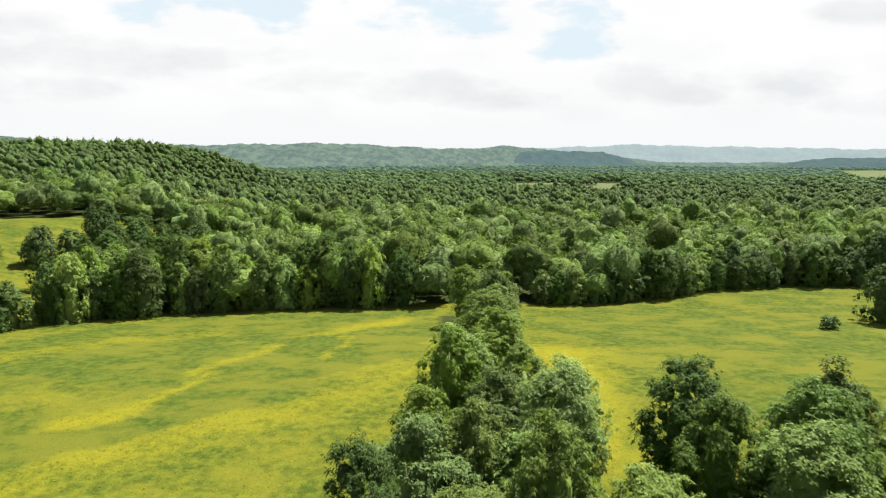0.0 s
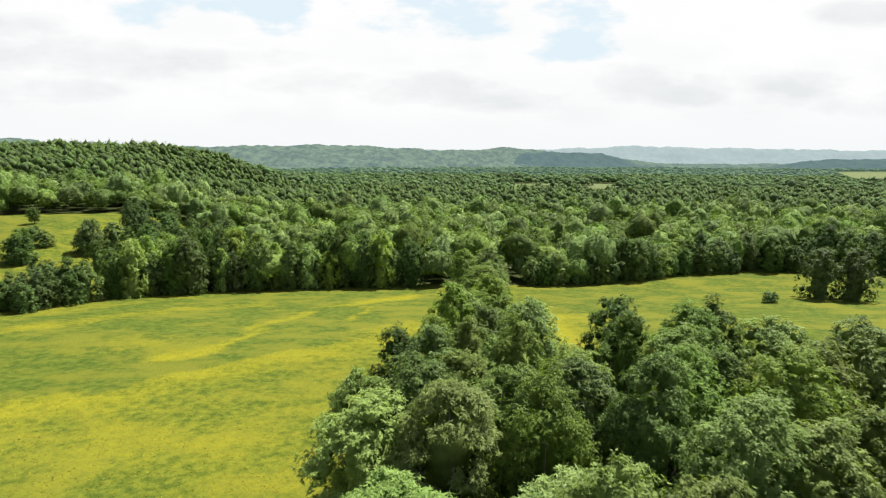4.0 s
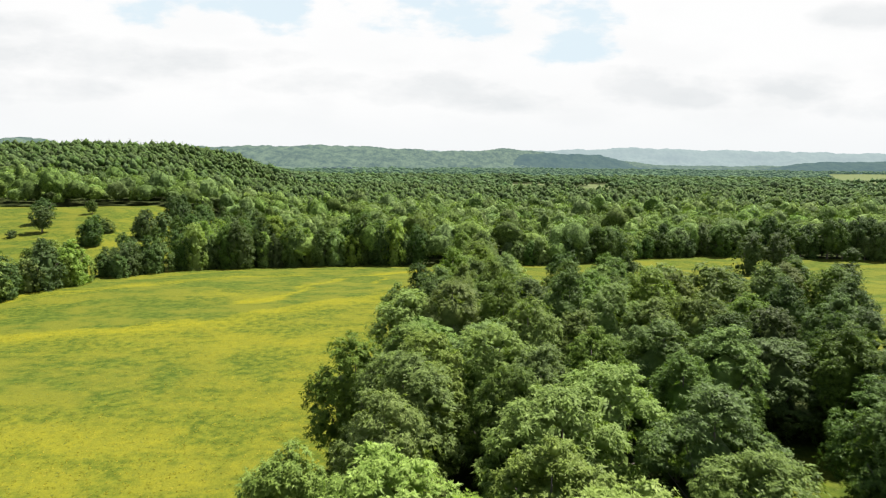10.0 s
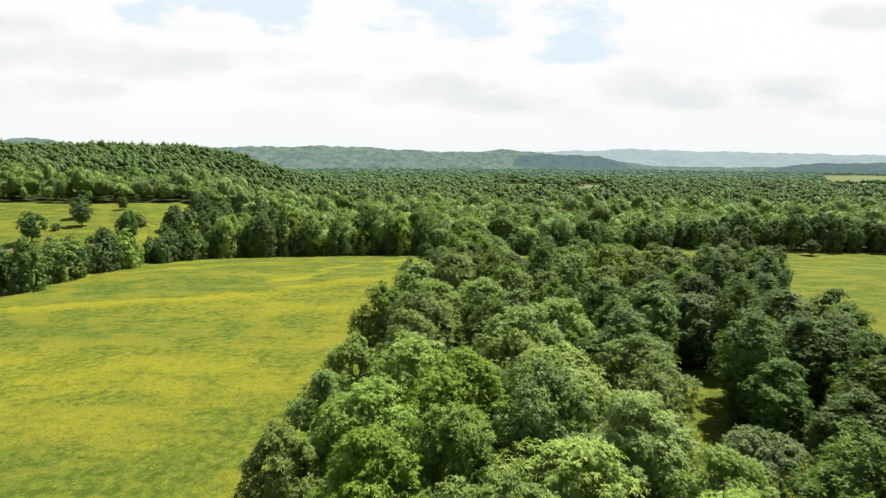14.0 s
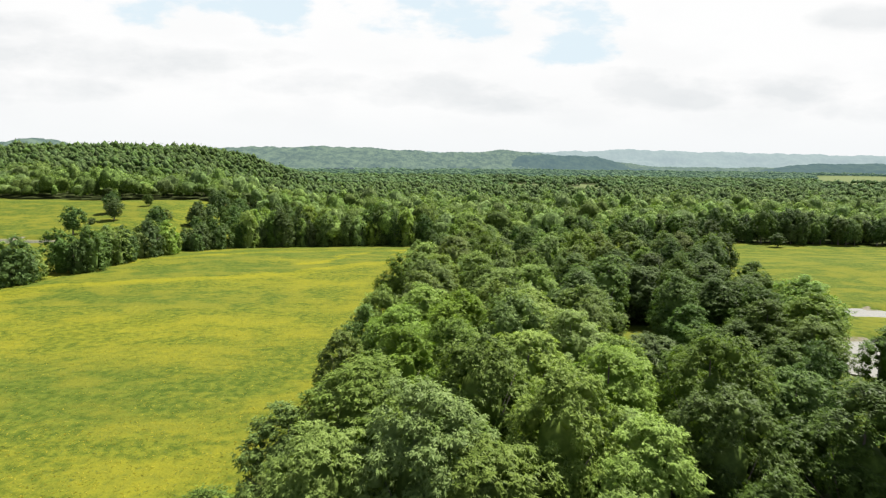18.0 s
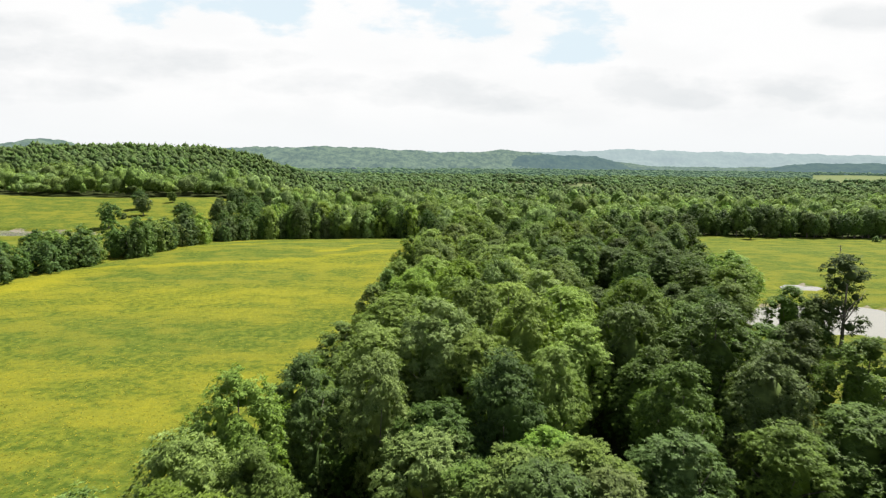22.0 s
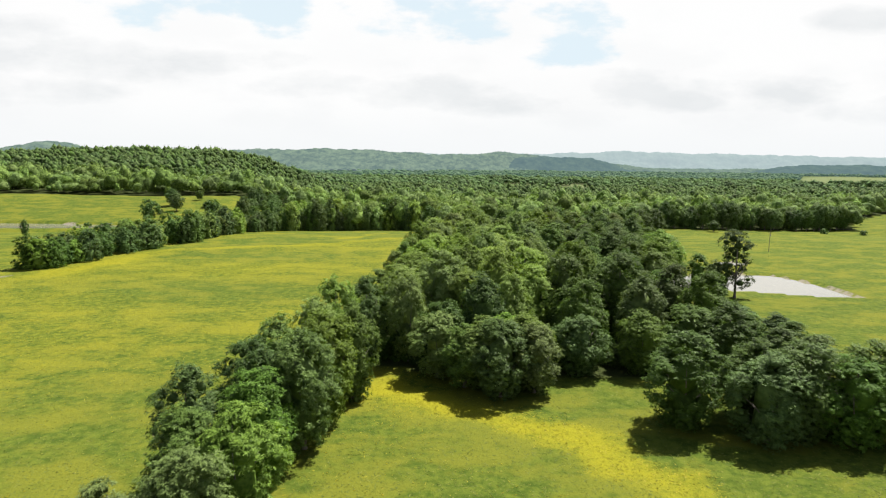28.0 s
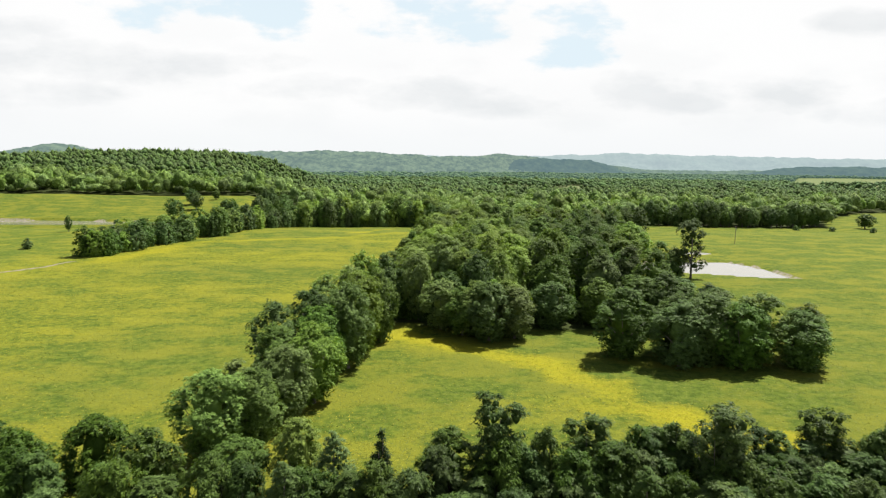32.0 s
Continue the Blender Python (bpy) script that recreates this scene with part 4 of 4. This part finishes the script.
# cloud shadow is put into this ridge's dark colour, haze into its emission
build_ridge("backdrop_shaded_ridge", "low wooded ridge coloured dark as in cloud shadow, with blue haze glow", [(180, 3300, 2), (310, 3300, 44), (430, 3300, 78), (560, 3300, 90), (760, 3320, 80), (900, 3330, 62), (1020, 3300, 18), (1250, 3300, 2), (1680, 3250, 2), (1800, 3220, 40), (2000, 3200, 56), (2600, 3000, 60)], 420, 22, 9, 2.5, ridge_material("cloud-shaded wooded ridge", (0.006, 0.012, 0.008), (0.022, 0.032, 0.018), (0.042, 0.064, 0.076)))


# ---- power poles in the east meadow
def utility_pole(x, y, h, turn):
    root = new("utility_pole")
    root.matrix_world = pose(x, y, gz(x, y), 0, 0, turn)
    def bm_part(name, build, material, parent, label=""):
        bm = bmesh.new()
        build(bm)
        me = bpy.data.meshes.new(name)
        bm.to_mesh(me)
        bm.free()
        me.materials.append(material)
        return part(name, me, parent, label)
    bm_part("pole", lambda bm: tube(bm, (0, 0, -0.5), (0, 0, h), 0.14, 0.09, 10), POLE_WOOD, root)
    arm = bm_part("crossarm", lambda bm: bmesh.ops.create_cube(bm, size=1, matrix=Matrix.Translation((0, 0.16, h - 0.6)) @ Matrix.Diagonal((2.2, 0.1, 0.12, 1))), POLE_WOOD, root)
    for dx in (-1.0, 0.35, 1.0):
        bm_part("insulator", lambda bm: (tube(bm, (dx, 0.16, h - 0.55), (dx, 0.16, h - 0.4), 0.03, 0.03, 6), tube(bm, (dx, 0.16, h - 0.42), (dx, 0.16, h - 0.25), 0.08, 0.05, 8)), CERAMIC, arm)
    bm_part("transformer", lambda bm: tube(bm, (0.35, 0, h - 2.2), (0.35, 0, h - 1.3), 0.2, 0.2, 12), STEEL, root, "grey steel transformer can")
    return tagged(root, "weathered wooden utility pole standing in the meadow", "utility pole", "power poles")


utility_pole(150, 57, 9.5, 20)




# ---- standing grass and flowers on the near meadows
def blade_material():
    m, nt, bsdf, out = new_material("grass blades")
    geo = make_node(nt, "ShaderNodeNewGeometry")
    bloom = make_node(nt, "ShaderNodeAttribute", attribute_name="bloom").outputs["Fac"]
    isl = geo.outputs["Random Per Island"]
    green = mix_color(nt, isl, (0.050, 0.072, 0.012, 1), (0.115, 0.126, 0.022, 1))
    col = mix_color(nt, ramp_value(nt, math_node(nt, "ADD", bloom, math_node(nt, "MULTIPLY", isl, 0.5)), 0.72, 0.85), green, (0.190, 0.172, 0.014, 1))
    nt.links.new(col, bsdf.inputs["Base Color"])
    bsdf.inputs["Roughness"].default_value = 0.8
    bsdf.inputs["Specular IOR Level"].default_value = 0.1
    tr = make_node(nt, "ShaderNodeBsdfTranslucent")
    nt.links.new(col, tr.inputs["Color"])
    mx = make_node(nt, "ShaderNodeMixShader")
    mx.inputs[0].default_value = 0.1
    nt.links.new(bsdf.outputs[0], mx.inputs[1])
    nt.links.new(tr.outputs[0], mx.inputs[2])
    nt.links.new(mx.outputs[0], out.inputs[0])
    return m


def build_grass():
    rng = np.random.default_rng(31)
    n = 230000
    y = -200 + 300 * rng.uniform(0, 1, n) ** 1.9
    x = rng.uniform(-170, 150, n)
    keep = ~inside(WOOD, x, y) & (np.abs(x) < 0.72 * (y + 278)) & (rng.uniform(0, 1, n) < 1 - smooth(-60, 100, y))
    for outline in (POND, POND_ARM):
        keep &= ~inside(outline, x, y)
    x, y = x[keep], y[keep]
    c = np.stack([x, y, ground_height(x, y)], 1)
    k = len(x)
    lean = np.stack([rng.normal(0, 0.26, k), rng.normal(0, 0.26, k), rng.uniform(0.04, 0.10, k)], 1)
    ang = rng.uniform(0, math.pi, k)
    side = np.stack([np.cos(ang), np.sin(ang), np.zeros(k)], 1) * rng.uniform(0.06, 0.14, (k, 1))
    co = np.stack([c - side, c + side, c + lean], 1).reshape(-1, 3)
    me = fast_mesh("tall_grass", co, np.arange(k * 3).reshape(-1, 3), blade_material())
    me.attributes.new("bloom", "FLOAT", "POINT").data.foreach_set("value", np.repeat(bloom_at(x, y), 3).astype(np.float32))
    return tagged(new("tall_grass", me), "tufts of tall meadow grass and yellow buttercups", "grass", kind="stuff")


build_grass()


def flower_material():
    m, nt, bsdf, out = new_material("buttercup petals")
    isl = make_node(nt, "ShaderNodeNewGeometry").outputs["Random Per Island"]
    col = mix_color(nt, isl, (0.140, 0.145, 0.012, 1), (0.230, 0.205, 0.010, 1))
    nt.links.new(col, bsdf.inputs["Base Color"])
    bsdf.inputs["Roughness"].default_value = 0.7
    bsdf.inputs["Specular IOR Level"].default_value = 0.1
    tr = make_node(nt, "ShaderNodeBsdfTranslucent")
    nt.links.new(col, tr.inputs["Color"])
    mx = make_node(nt, "ShaderNodeMixShader")
    mx.inputs[0].default_value = 0.5
    nt.links.new(bsdf.outputs[0], mx.inputs[1])
    nt.links.new(tr.outputs[0], mx.inputs[2])
    nt.links.new(mx.outputs[0], out.inputs[0])
    return m


def build_flowers():
    """Clusters of flowers on their stalks above the grass, thickest where they bloom most."""
    rng = np.random.default_rng(47)
    n = 420000
    x, y = rng.uniform(-150, 70, n), rng.uniform(-196, 192, n)
    lump = 0.5 + 0.5 * waves(x, y, 7.0, 3.0) * waves(x, y, 17.0, 1.0)
    want = np.clip((bloom_at(x, y) - 0.25) * 1.1, 0, 1) * (0.45 + 0.9 * lump)
    keep = ~inside(WOOD, x, y) & ~inside(CREEK_WOOD, x, y) & (rng.uniform(0, 1, n) < want)
    x, y = x[keep], y[keep]
    k = len(x)
    c = np.stack([x, y, ground_height(x, y) + 0.02], 1)
    ang = rng.uniform(0, math.pi, k)
    side = np.stack([np.cos(ang), np.sin(ang), np.zeros(k)], 1) * rng.uniform(0.07, 0.17, (k, 1))
    up = np.stack([rng.normal(0, 0.16, k), rng.normal(0, 0.16, k), rng.uniform(0.03, 0.09, k)], 1)
    co = np.stack([c - side + up, c + side + up * rng.uniform(0.6, 1.0, (k, 1)), c], 1).reshape(-1, 3)
    me = fast_mesh("meadow_flowers", co, np.arange(k * 3).reshape(-1, 3), flower_material())
    return tagged(new("meadow_flowers", me), "clusters of yellow buttercups standing above the grass", "flowers", kind="stuff")


build_flowers()
